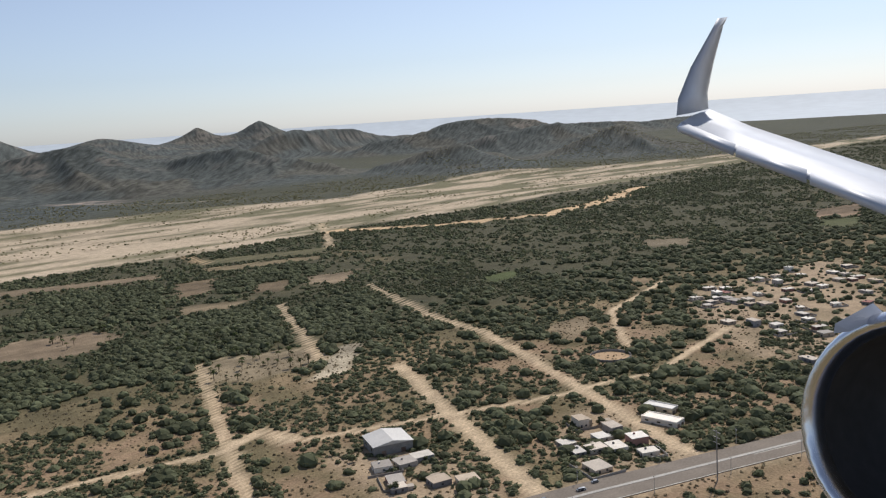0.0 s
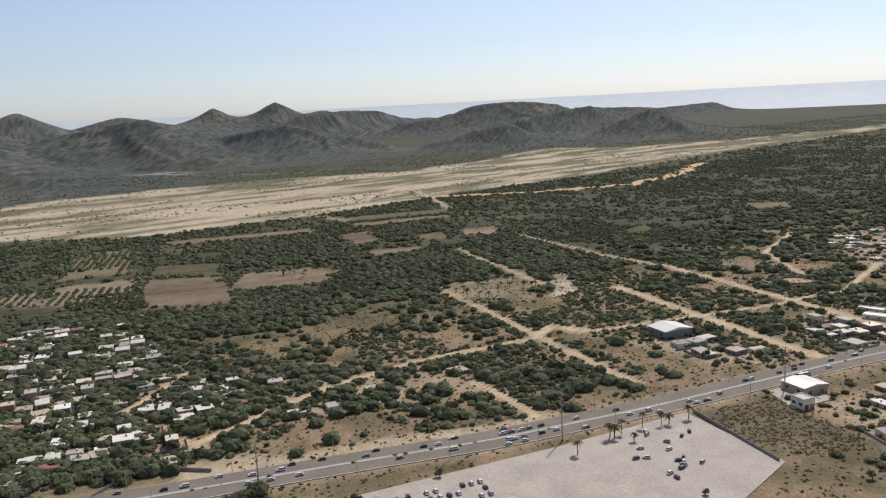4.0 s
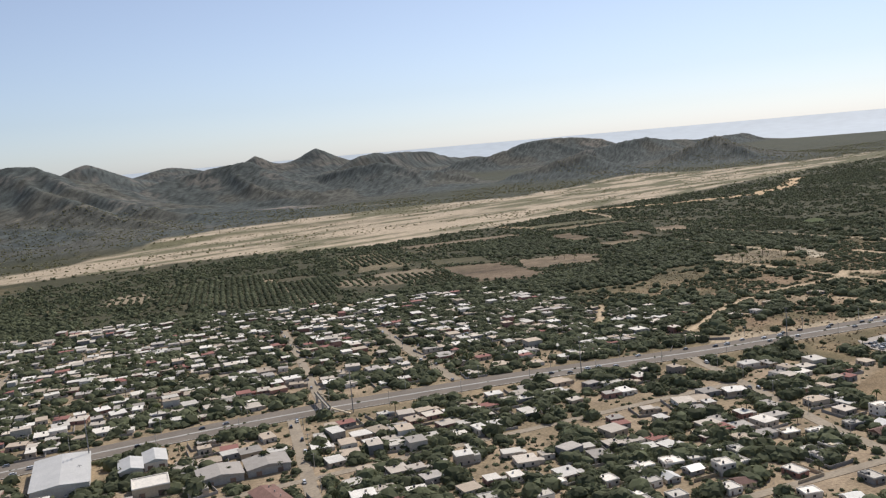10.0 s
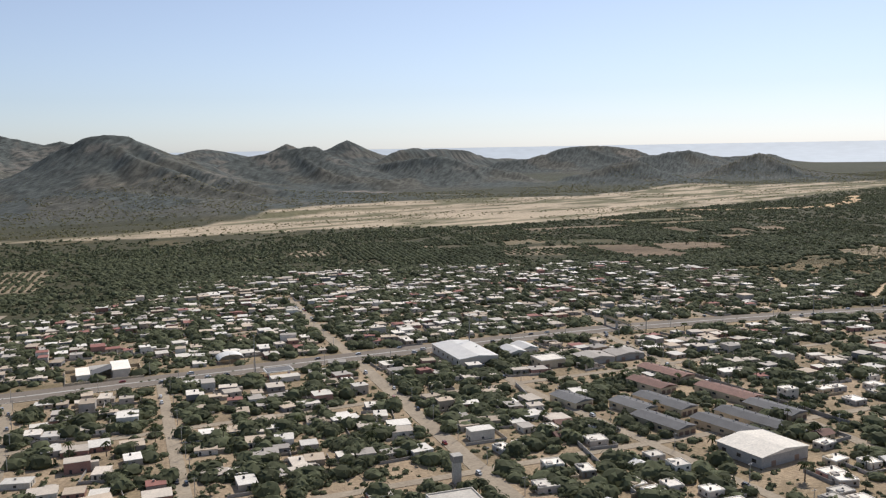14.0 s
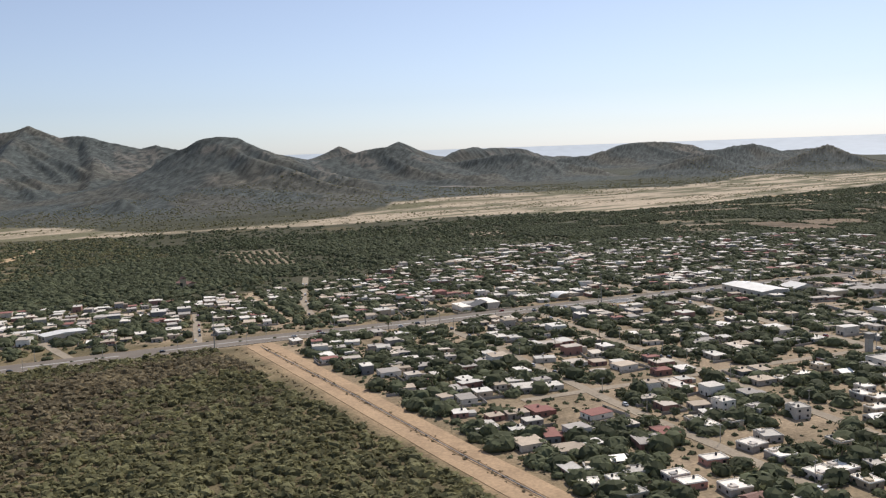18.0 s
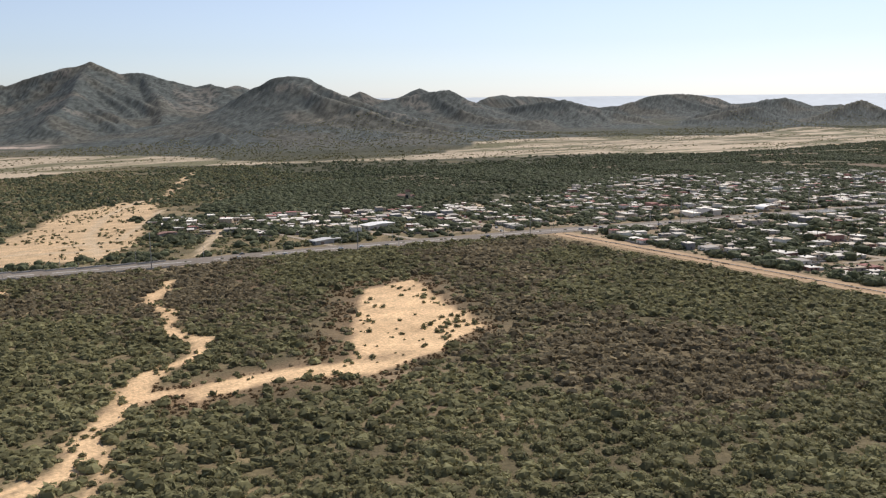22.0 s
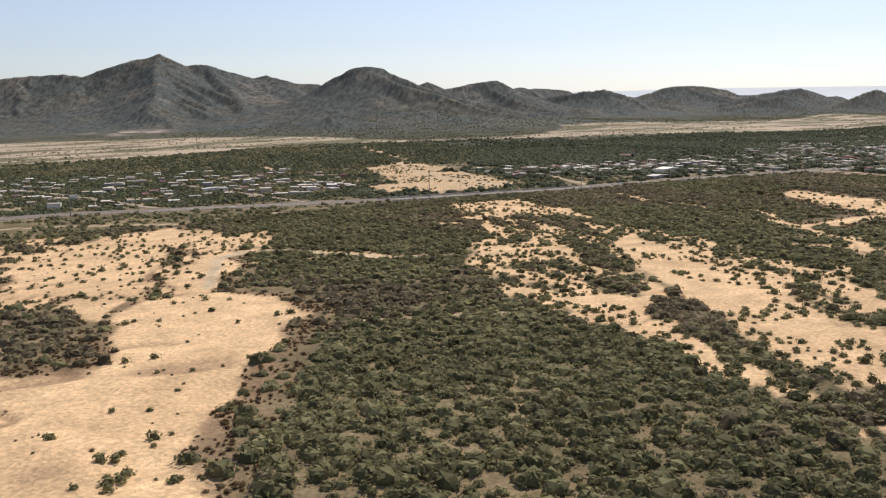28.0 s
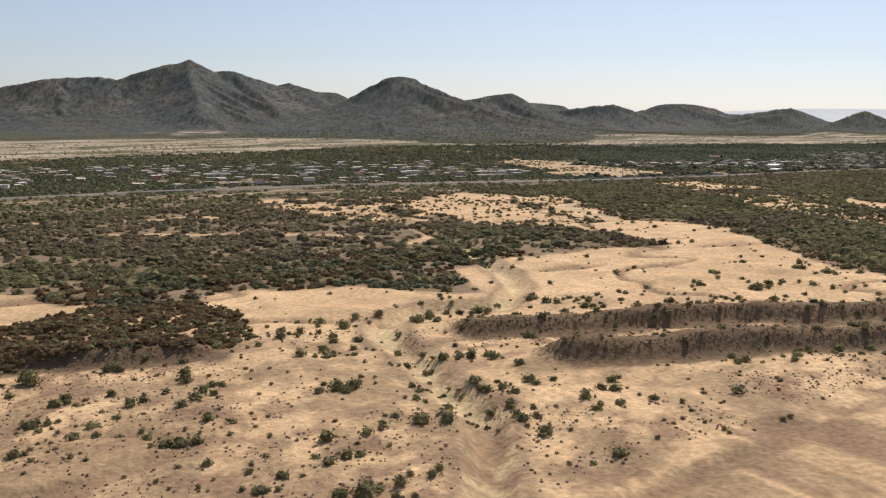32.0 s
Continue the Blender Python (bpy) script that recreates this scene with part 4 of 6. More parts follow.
# weeds on the brown fringe of the sand
x, y = scatter(-960, -590, 50, 290, 0.8)
d = fringe_at(x, y)
keep = (d > -10) & (d < 1) & (sand_at(x, y) < 0.6) & (fbm(x, y, 6, 2, 113) > 0.42)
strew("fringe_weed", M["russet"], SPARSE, x[keep], y[keep], rng.uniform(0.15, 0.5, keep.sum()), "low brown weeds along the edge of the sand", "weed", sink=0.05)
# pebbles and rubble on the sand
STONES = [clump(0, 0, 0.6, 80 + k) for k in range(3)]
x, y = scatter(-1180, -900, 52, 190, 1.6)
keep = (sand_at(x, y) > 0.55) & (0.5 * fbm(x, y, 24, 3, 100) + 0.5 * fbm(x, y, 5, 2, 141) > 0.52) & (from_line(x, y, GULLY) > 3) & (y < front_line(x))
strew("pebbles", M["stone"], STONES, x[keep], y[keep], 0.05 + 0.22 * rng.random(keep.sum()) ** 2.5, "brown pebbles and rubble strewn over the wash", "stones", sink=0.0)

# farm woods, orchards and gardens beyond the highway
x, y = scatter(-760, 1000, 150, 740, 0.075)
north = y > np.interp(x, [p[0] for p in HIGHWAY[::-1]], [p[1] for p in HIGHWAY[::-1]]) + 9
t = town_at(x, y)
dense = 0.55 * fbm(x, y, 70, 4, 111) + 0.45 * fbm(x, y, 20, 3, 112)
orch = np.max([inside(x, y, p) for p, *_ in ORCHARDS], axis=0)
grove = np.max([inside(x, y, p) for p in GROVES], axis=0)
keep = north & in_view(x, y) & off_roads(x, y, 1.5) & off_fields(x, y) & (river_at(x, y) < -4) & (sand_at(x, y) < 0.4) & (orch < 2) & (grove < 0)
dry_belt = ((x < -430) & (y > 500)) | ((x < -540) & (y > 440))
chance = np.where(t > 0, 0.42, np.where(dense > 0.44, 0.92, 0.16)) * np.where(dry_belt, 0.18, np.where((x < -480) & (y > 400), 0.55, 1.0)) * np.where((x > -40) & (y < 340), np.where(dense < 0.48, 0.4, 0.97), 1.0)
keep &= rng.random(len(x)) < chance
x, y, t = x[keep], y[keep], t[keep]
size = (0.9 + 2.1 * rng.random(len(x)) ** 1.9) * np.where(t > 0, 0.9, np.where((x > -60) & (y < 420), 1.12, 1.1))
for models, sel in ((CROWN, y < 400), (FAR, y >= 400)):
    strew("woodland", M["tree"], models, x[sel], y[sel], size[sel] * (1.0 if models is CROWN else 1.1), "dark green trees and hedges round farm plots", "trees")
# closed groves
x, y = scatter(-620, 280, 320, 670, 0.12)
keep = (np.max([inside(x + 6 * (fbm(x, y, 18, 2, 115) - 0.5), y, p) for p in GROVES], axis=0) > 0) & off_roads(x, y, 1.0) & off_fields(x, y)
strew("grove", M["tree"], CROWN, x[keep], y[keep], rng.uniform(1.4, 2.6, keep.sum()), "closed dark green grove beside farm plots", "trees")
x, y = scatter(-640, -30, 200, 500, 0.13)
keep = (fbm(x, y, 13, 2, 116) > 0.445) & (town_at(x, y) > 0) & off_roads(x, y, 0.7) & off_fields(x, y) & (y > np.interp(x, [p[0] for p in HIGHWAY[::-1]], [p[1] for p in HIGHWAY[::-1]]) + 9)
strew("garden_trees", M["tree"], CROWN, x[keep], y[keep], 0.8 + 2.4 * rng.random(keep.sum()) ** 1.9, "dark green garden trees among houses", "trees")
# close trees round the eastern farmsteads
x, y = scatter(-115, 45, 205, 410, 0.1)
keep = (town_at(x, y) > -4) & (fbm(x, y, 11, 2, 118) > 0.43) & off_roads(x, y, 0.8) & off_fields(x, y) & (y > np.interp(x, [p[0] for p in HIGHWAY[::-1]], [p[1] for p in HIGHWAY[::-1]]) + 10)
strew("farmstead_trees", M["tree"], LEAFY, x[keep], y[keep], rng.uniform(1.2, 3.0, keep.sum()), "dark green trees close round farmstead houses", "trees")
# trees in the southern streets
x, y = scatter(-500, -55, 60, 300, 0.19)
south = y < np.interp(x, [p[0] for p in HIGHWAY[::-1]], [p[1] for p in HIGHWAY[::-1]]) - 8
keep = south & (fbm(x, y, 13, 2, 116) > 0.445) & off_roads(x, y, 0.7) & off_fields(x, y) & (rng.random(len(x)) < 0.8)
strew("street_trees", M["tree"], LEAFY, x[keep], y[keep], 0.8 + 2.4 * rng.random(keep.sum()) ** 1.9, "dark green garden trees among houses", "trees")
# shrubs and small trees in the yards
x, y = scatter(-640, -55, 60, 500, 0.09)
keep = (town_at(x, y) > 0) & off_roads(x, y, 0.4) & off_fields(x, y)
strew("yard_shrubs", M["tree"], FAR, x[keep], y[keep], rng.uniform(0.5, 1.3, keep.sum()), "small dark green shrubs in dusty yards", "shrubs")
x, y = scatter(-1150, -690, 365, 720, 0.12)
keep = in_view(x, y) & (town_at(x, y) > -15) & off_roads(x, y, 0.7) & (sand_at(x, y) < 0.4) & (fbm(x, y, 30, 3, 119) > 0.36)
strew("village_trees", M["tree"], FAR, x[keep], y[keep], rng.uniform(1.1, 2.4, keep.sum()), "dark green trees among village houses", "trees")
x, y = scatter(58, 240, 70, 160, 0.09)
keep = in_view(x, y) & off_roads(x, y, 1.0) & off_fields(x, y) & (rng.random(len(x)) < 0.6) & (y < np.interp(x, [p[0] for p in HIGHWAY[::-1]], [p[1] for p in HIGHWAY[::-1]]) - 12) & ((x < 112) | (rng.random(len(x)) < 0.4))
strew("yard_trees", M["tree"], LEAFY, x[keep], y[keep], rng.uniform(0.8, 1.8, keep.sum()), "dark green trees round roadside yards", "trees")
# brush round the farm tracks
x, y = scatter(-60, 330, 120, 480, 0.2)
keep = in_view(x, y) & off_roads(x, y, 0.6) & off_fields(x, y) & (fbm(x, y, 30, 4, 117) < 0.52) & (y > np.interp(x, [p[0] for p in HIGHWAY[::-1]], [p[1] for p in HIGHWAY[::-1]]) + 7)
strew("track_brush", M["tree"], SCRUB, x[keep], y[keep], rng.uniform(0.6, 1.7, keep.sum()), "olive brush beside dirt tracks", "brush")
# dry weeds on open soil
x, y = scatter(-60, 330, 100, 340, 0.14)
keep = in_view(x, y) & off_roads(x, y, 0.3) & (from_line(x, y, HIGHWAY) > 7) & (inside(x, y, [(-55, 140), (-45, 172), (56, 158), (47, 118), (-20, 100)]) < 0)
strew("open_weeds", M["dry"], FAR, x[keep], y[keep], rng.uniform(0.25, 0.75, keep.sum()), "low dry weeds on open brown soil", "weeds", sink=0.05)
x, y = scatter(44, 88, 105, 158, 1.0)
keep = (inside(x, y, [(58, 156), (85, 150), (72, 110), (48, 122)]) > 0) & (fbm(x, y, 7, 2, 145) > 0.4)
strew("lot_grass", M["dry"], FAR, x[keep], y[keep], rng.uniform(0.2, 0.6, keep.sum()), "dry brown grass in a vacant lot", "grass", sink=0.05)
# hedges round the far plots
hx_, hy_ = [], []
for pts, _ in FIELDS[:15]:
    for (ax, ay), (bx, by) in zip(pts, pts[1:] + pts[:1]):
        n = int(math.hypot(bx - ax, by - ay) / 1.7)
        k = rng.random(n)
        hx_.append(ax + (bx - ax) * k + rng.normal(0, 1.6, n))
        hy_.append(ay + (by - ay) * k + rng.normal(0, 1.6, n))
x, y = np.concatenate(hx_), np.concatenate(hy_)
sel = fbm(x, y, 16, 2, 123) > 0.4
strew("hedge", M["tree"], FAR, x[sel], y[sel], rng.uniform(0.8, 2.2, sel.sum()), "dark green hedges along ploughed plots", "hedge")
# orchard rows
for pts, way, gap, big, _ in ORCHARDS:
    c, s_ = math.cos(radians(way)), math.sin(radians(way))
    a, b = np.meshgrid(np.arange(-160, 160, 3.2), np.arange(-160, 160, gap * 0.62))
    cx, cy = np.mean(pts, axis=0)
    x, y = cx + a.ravel() * c - b.ravel() * s_, cy + a.ravel() * s_ + b.ravel() * c
    keep = (inside(x, y, pts) > 1) & (fbm(x, y, 40, 3, 121) < 0.66)
    x, y = x[keep] + rng.normal(0, 0.25, keep.sum()), y[keep] + rng.normal(0, 0.25, keep.sum())
    strew("orchard", M["tree"], CROWN, x, y, big * rng.uniform(0.8, 1.2, len(x)), "dark green fruit trees in planted rows", "orchard")
# belt along the river and brush on the far plain
x, y = scatter(-1150, 2200, 560, 1300, 0.019)
r = river_at(x, y)
keep = in_view(x, y) & (r < -2) & (fbm(x, y, 60, 3, 131) > 0.36) & off_fields(x, y) & (town_at(x, y) < 0) & ((y > 880) | (x < -300) | (x > 900) | (rng.random(len(x)) < 0.5))
for mat, sel in ((M["tree"], keep & (y < 900)), (M["leaf"], keep & (y >= 900))):
    strew("far_brush", mat, FAR, x[sel], y[sel], rng.uniform(1.6, 3.2, sel.sum()) * np.where(y[sel] < 900, 1.0, 0.6), "dark brush on the plain by the dry river" if mat is M["tree"] else "grey-green brush at the foot of the hills", "brush")
x, y = scatter(-730, -560, 335, 640, 0.06)
keep = (sand_at(x, y) > 0.5) & off_roads(x, y, 0.3) & (fbm(x, y, 14, 3, 134) < 0.5)
strew("wash_bush", M["leaf"], SPARSE, x[keep], y[keep], rng.uniform(0.3, 1.0, keep.sum()), "small grey-green bushes on bare sand", "bush", sink=0.05)
x, y = scatter(-1150, 1500, 650, 1250, 0.012)
keep = in_view(x, y) & (river_at(x, y) > 4) & (fbm(x * 0.4, y * 1.5, 40, 3, 133) > 0.5)
strew("river_bush", M["leaf"], FAR, x[keep], y[keep], rng.uniform(0.7, 1.7, keep.sum()), "low bushes strewn over the dry river bed", "bush")
x, y = scatter(-1150, -430, 330, 900, 0.065)
keep = in_view(x, y) & (river_at(x, y) < -3) & (sand_at(x, y) < 0.4) & (fbm(x, y, 40, 3, 135) > 0.34) & off_roads(x, y, 1)
tone = town_at(x, y)
strew("plain_brush", M["leaf"], FAR, x[keep], y[keep], rng.uniform(0.9, 2.2, keep.sum()), "olive brush between villages and the river", "brush")
# brush on the hills
x, y = scatter(-1050, 2200, 1080, 1750, 0.013)
keep = in_view(x, y) & (river_at(x, y) < -8) & (fbm(x, y, 60, 4, 137) + 0.25 * rng.random(len(x)) > 0.56)
strew("hill_brush", M["tree"], FAR, x[keep], y[keep], rng.uniform(0.6, 1.5, keep.sum()), "dark green brush cover on dry hills", "brush", sink=0.25, tall=np.full(keep.sum(), 0.6))


# ---------------------------------------------------------------- houses as one quarter
STREET_TURN = radians(-14)


def plots():
    """Plots on the street grid inside the built-up outlines: place, turn, width, depth, height."""
    r = np.random.default_rng(11)
    c, s = math.cos(STREET_TURN), math.sin(STREET_TURN)
    a, b = np.meshgrid(np.arange(-900, 900, 5.9), np.arange(-700, 700, 9.6))
    a, b = a.ravel() + r.uniform(-1.0, 1.0, a.size), b.ravel() + r.uniform(-3.4, 3.4, a.size)
    x, y = -350 + a * c - b * s, 280 + a * s + b * c
    t = town_at(x, y)
    far_village = (x < -690) | (x > -30)
    keep = (t > 2) & off_roads(x, y, 2.9) & off_fields(x, y, -3) & (r.random(len(x)) < np.where(x < -690, 0.15, np.where(far_village, np.where(x > 230, 0.17, np.where(x > 80, 0.7, 0.34)), 0.5 + 0.25 * smooth((fbm(x, y, 34, 3, 201) - 0.33) * 5))))
    keep &= in_view(x, y) & (y > 62)
    for bx, by, room in BIG:
        keep &= np.hypot(x - bx, y - by) > room
    x, y = x[keep], y[keep]
    n = len(x)
    return x, y, STREET_TURN + r.normal(0, 0.1, n) + (r.random(n) < 0.5) * math.pi / 2, r.uniform(3.2, 5.8, n), r.uniform(3.0, 6.4, n), np.where(r.random(n) < 0.1, 2.5, r.uniform(1.1, 1.5, n))


# ---------------------------------------------------------------- houses
def plaster_house(w, d, h, wall, top, seed, storeys=1, gable=False):
    """A small house: walls, roof, door, windows and a tank, as one thing."""
    r = random.Random(seed)
    root = new("house")
    bm = bmesh.new()
    box(bm, -w / 2, -d / 2, -0.6, w / 2, d / 2, h)
    part("wall", bm, wall, root)
    bm = bmesh.new()
    if gable:
        e, rise = 0.22, w * 0.2
        v = [bm.verts.new(p) for p in ((-w / 2 - e, -d / 2 - e, h - 0.05), (w / 2 + e, -d / 2 - e, h - 0.05), (w / 2 + e, d / 2 + e, h - 0.05), (-w / 2 - e, d / 2 + e, h - 0.05), (0, -d / 2 - e, h + rise), (0, d / 2 + e, h + rise))]
        for f in ((0, 4, 5, 3), (4, 1, 2, 5), (0, 1, 4), (3, 5, 2), (3, 2, 1, 0)):
            bm.faces.new([v[i] for i in f])
    else:
        t = 0.12
        box(bm, -w / 2 - 0.08, -d / 2 - 0.08, h + 0.003, w / 2 + 0.08, d / 2 + 0.08, h + 0.08)
        for x0, y0, x1, y1 in ((-w / 2, -d / 2, w / 2, -d / 2 + t), (-w / 2, d / 2 - t, w / 2, d / 2), (-w / 2, -d / 2 + t, -w / 2 + t, d / 2 - t), (w / 2 - t, -d / 2 + t, w / 2, d / 2 - t)):
            box(bm, x0, y0, h + 0.08, x1, y1, h + 0.24)
    roof = part("roof", bm, top, root)
    for floor in range(storeys):
        z = floor * h / storeys
        for side in (-1, 1):
            for k in range(2):
                x = (-0.27 + 0.54 * k) * w
                if floor == 0 and side == -1 and k == 0:
                    bm = bmesh.new()
                    box(bm, x - 0.22, side * d / 2 - 0.03, 0, x + 0.22, side * d / 2 + 0.03, 0.95)
                    part("door", bm, M["door"], root)
                    continue
                bm = bmesh.new()
                box(bm, x - 0.3, side * d / 2 - 0.025, z + 0.42, x + 0.3, side * d / 2 + 0.025, z + 0.95)
                part("window", bm, M["glass"], root)
        bm = bmesh.new()
        box(bm, -w / 2 - 0.025, -0.3, z + 0.42, -w / 2 + 0.025, 0.3, z + 0.95)
        part("window", bm, M["glass"], root)
    if not gable:
        bm = bmesh.new()
        x, y = r.uniform(-0.3, 0.3) * w, r.uniform(-0.3, 0.3) * d
        tube(bm, (x, y, h + 0.08), (x, y, h + 0.55), 0.24, 0.24, 8)
        tube(bm, (x, y, h + 0.55), (x, y, h + 0.66), 0.22, 0.1, 8)
        part("water_tank", bm, M["tank"], roof)
        bm = bmesh.new()
        box(bm, -0.42 * w, 0.1 * d, h + 0.08, -0.1 * w, 0.4 * d, h + 0.5)
        if r.random() < 0.4:
            part("roof_room", bm, wall, roof)
        else:
            bm.free()
    return root


KINDS = [
    (plaster_house(3.5, 3.9, 1.30, M["white"], M["roof"], 1), "white plaster house with flat pale roof and tank"),
    (plaster_house(4.5, 3.5, 1.26, M["cream"], M["roof"], 2), "cream plaster house with flat pale roof"),
    (plaster_house(3.2, 4.5, 1.34, M["block"], M["roof"], 3), "bare block house with flat grey roof"),
    (plaster_house(3.9, 4.2, 2.52, M["white"], M["roof"], 4, 2), "two-storey white house with flat roof"),
    (plaster_house(3.7, 4.4, 1.26, M["cream"], M["tile"], 5, 1, True), "cream house with red clay tile roof"),
    (plaster_house(4.9, 3.2, 1.22, M["pink"], M["roof"], 6), "terracotta plaster house with flat roof"),
    (plaster_house(3.4, 3.7, 1.13, M["block"], M["sheet"], 7, 1, True), "block house with pale metal sheet roof"),
    (plaster_house(4.4, 4.7, 1.30, M["wall"], M["roof"], 8), "buff plaster house with flat pale roof"),
]


def garden_wall(pts, h, mat, label):
    bm = bmesh.new()
    for (ax, ay), (bx, by) in zip(pts[:-1], pts[1:]):
        n = math.hypot(bx - ax, by - ay)
        ux, uy = (bx - ax) / n, (by - ay) / n
        za, zb = float(height(ax, ay)), float(height(bx, by))
        v = [bm.verts.new((x - uy * e, y + ux * e, z + k)) for x, y, z in ((ax, ay, za), (bx, by, zb)) for e in (-0.06, 0.06) for k in (-0.6, h)]
        for f in ((0, 1, 5, 4), (2, 6, 7, 3), (1, 3, 7, 5), (0, 2, 3, 1), (4, 5, 7, 6)):
            bm.faces.new([v[i] for i in f])
    return tagged(new("yard_wall", finish(bm, "yard_wall", mat)), label, "wall")


def houses():
    x, y, turn, w, d, h = plots()
    z = height(x, y)
    order = np.argsort(y + 0.25 * np.abs(x + 300))
    near, rest = order[:270], order[270:]
    r = random.Random(3)
    first = {}
    for k in near:
        kind = r.choices(range(8), (22, 14, 14, 8, 7, 6, 7, 16))[0]
        m = pose(x[k], y[k], z[k], 0, 0, math.degrees(turn[k]))
        proto, label = KINDS[kind]
        if kind in first:
            copy_thing(proto, m)
        else:
            proto.matrix_basis = m
            first[kind] = tagged(proto, label, "house", "houses in the town")
    for kind, (proto, label) in enumerate(KINDS):
        if kind not in first:
            tagged(proto, label, "house", "houses in the town").matrix_basis = pose(-200 + 8 * kind, 330, height(-200 + 8 * kind, 330))
    for k in near[::4]:
        e, w2, d2 = r.uniform(1.4, 2.4), w[k] / 2, d[k] / 2
        c, s = math.cos(turn[k]), math.sin(turn[k])
        pts = [(x[k] + p * c - t * s, y[k] + p * s + t * c) for p, t in ((w2 + e, -d2 - e), (-w2 - e, -d2 - e), (-w2 - e, d2 + e))]
        garden_wall(pts, 0.8, M["block"] if r.random() < 0.7 else M["cream"], "low plastered plot wall beside a house")["group"] = "plot walls"
    # the houses farther off, joined
    q = np.random.default_rng(5)
    vs, fs, cs = [], [], []
    hues = np.array([(0.78, 0.71, 0.6), (0.82, 0.76, 0.66), (0.66, 0.57, 0.46), (0.46, 0.41, 0.35), (0.56, 0.45, 0.33), (0.4, 0.22, 0.17), (0.3, 0.29, 0.28)])
    six = ((0, 1, 5, 4), (1, 2, 6, 5), (2, 3, 7, 6), (3, 0, 4, 7), (4, 5, 6, 7))
    for k in rest:
        c, s = math.cos(turn[k]), math.sin(turn[k])
        wall, top = hues[q.integers(0, 7)] * q.uniform(0.65, 1.05), hues[q.integers(0, 5)] * q.uniform(0.7, 1.1)
        if q.random() < 0.07:
            top = np.array((0.3, 0.13, 0.1))

        def block(x0, y0, z0, x1, y1, z1, colour):
            o = len(vs)
            for e in (z0, z1):
                for p, t in ((x0, y0), (x1, y0), (x1, y1), (x0, y1)):
                    vs.append((x[k] + p * c - t * s, y[k] + p * s + t * c, z[k] + e))
            fs.extend([tuple(o + i for i in f) for f in six])
            cs.extend([colour] * 8)

        a, b = w[k] / 2, d[k] / 2
        block(-a, -b, -0.6, a, b, h[k], wall)
        block(-a - 0.07, -b - 0.07, h[k] + 0.003, a + 0.07, b + 0.07, h[k] + 0.12, top)
        for side in (-1, 1):
            for e in (-0.5, 0.35):
                block(a * e - 0.28, side * b - 0.03, 0.35 if e > 0 else 0.0, a * e + 0.28, side * b + 0.03, 0.95, np.array((0.05, 0.048, 0.045)))
        block(-a - 0.03, -0.3, 0.4, -a + 0.03, 0.3, 0.95, np.array((0.05, 0.048, 0.045)))
        if q.random() < 0.55:
            block(a * 0.2, b * 0.1, h[k] + 0.12, a * 0.2 + 0.45, b * 0.1 + 0.45, h[k] + 0.6, np.array((0.05, 0.05, 0.05)) if q.random() < 0.6 else wall)
        if q.random() < 0.45:
            e, grey = q.uniform(1.5, 2.8), np.array((0.36, 0.33, 0.29)) * q.uniform(0.7, 1.2)
            block(-a - e, -b - e, -0.5, a + e, -b - e + 0.1, 0.75, grey)
            block(-a - e, -b - e + 0.1, -0.5, -a - e + 0.1, b + e, 0.75, grey)
        if q.random() < 0.5:
            e = q.uniform(1.0, 2.2)
            block(a - 0.05, -b * 0.8, -0.4, a + e, b * q.uniform(-0.2, 0.8), h[k] * 0.8, top * q.uniform(0.6, 1.0))
    me = mesh_of("house_rows", vs, fs, M["houses"])
    attribute(me, "paint", np.array(cs))
    tagged(new("house_rows", me), "small flat-roofed plaster houses in rows among trees", "houses", kind="stuff")


houses()


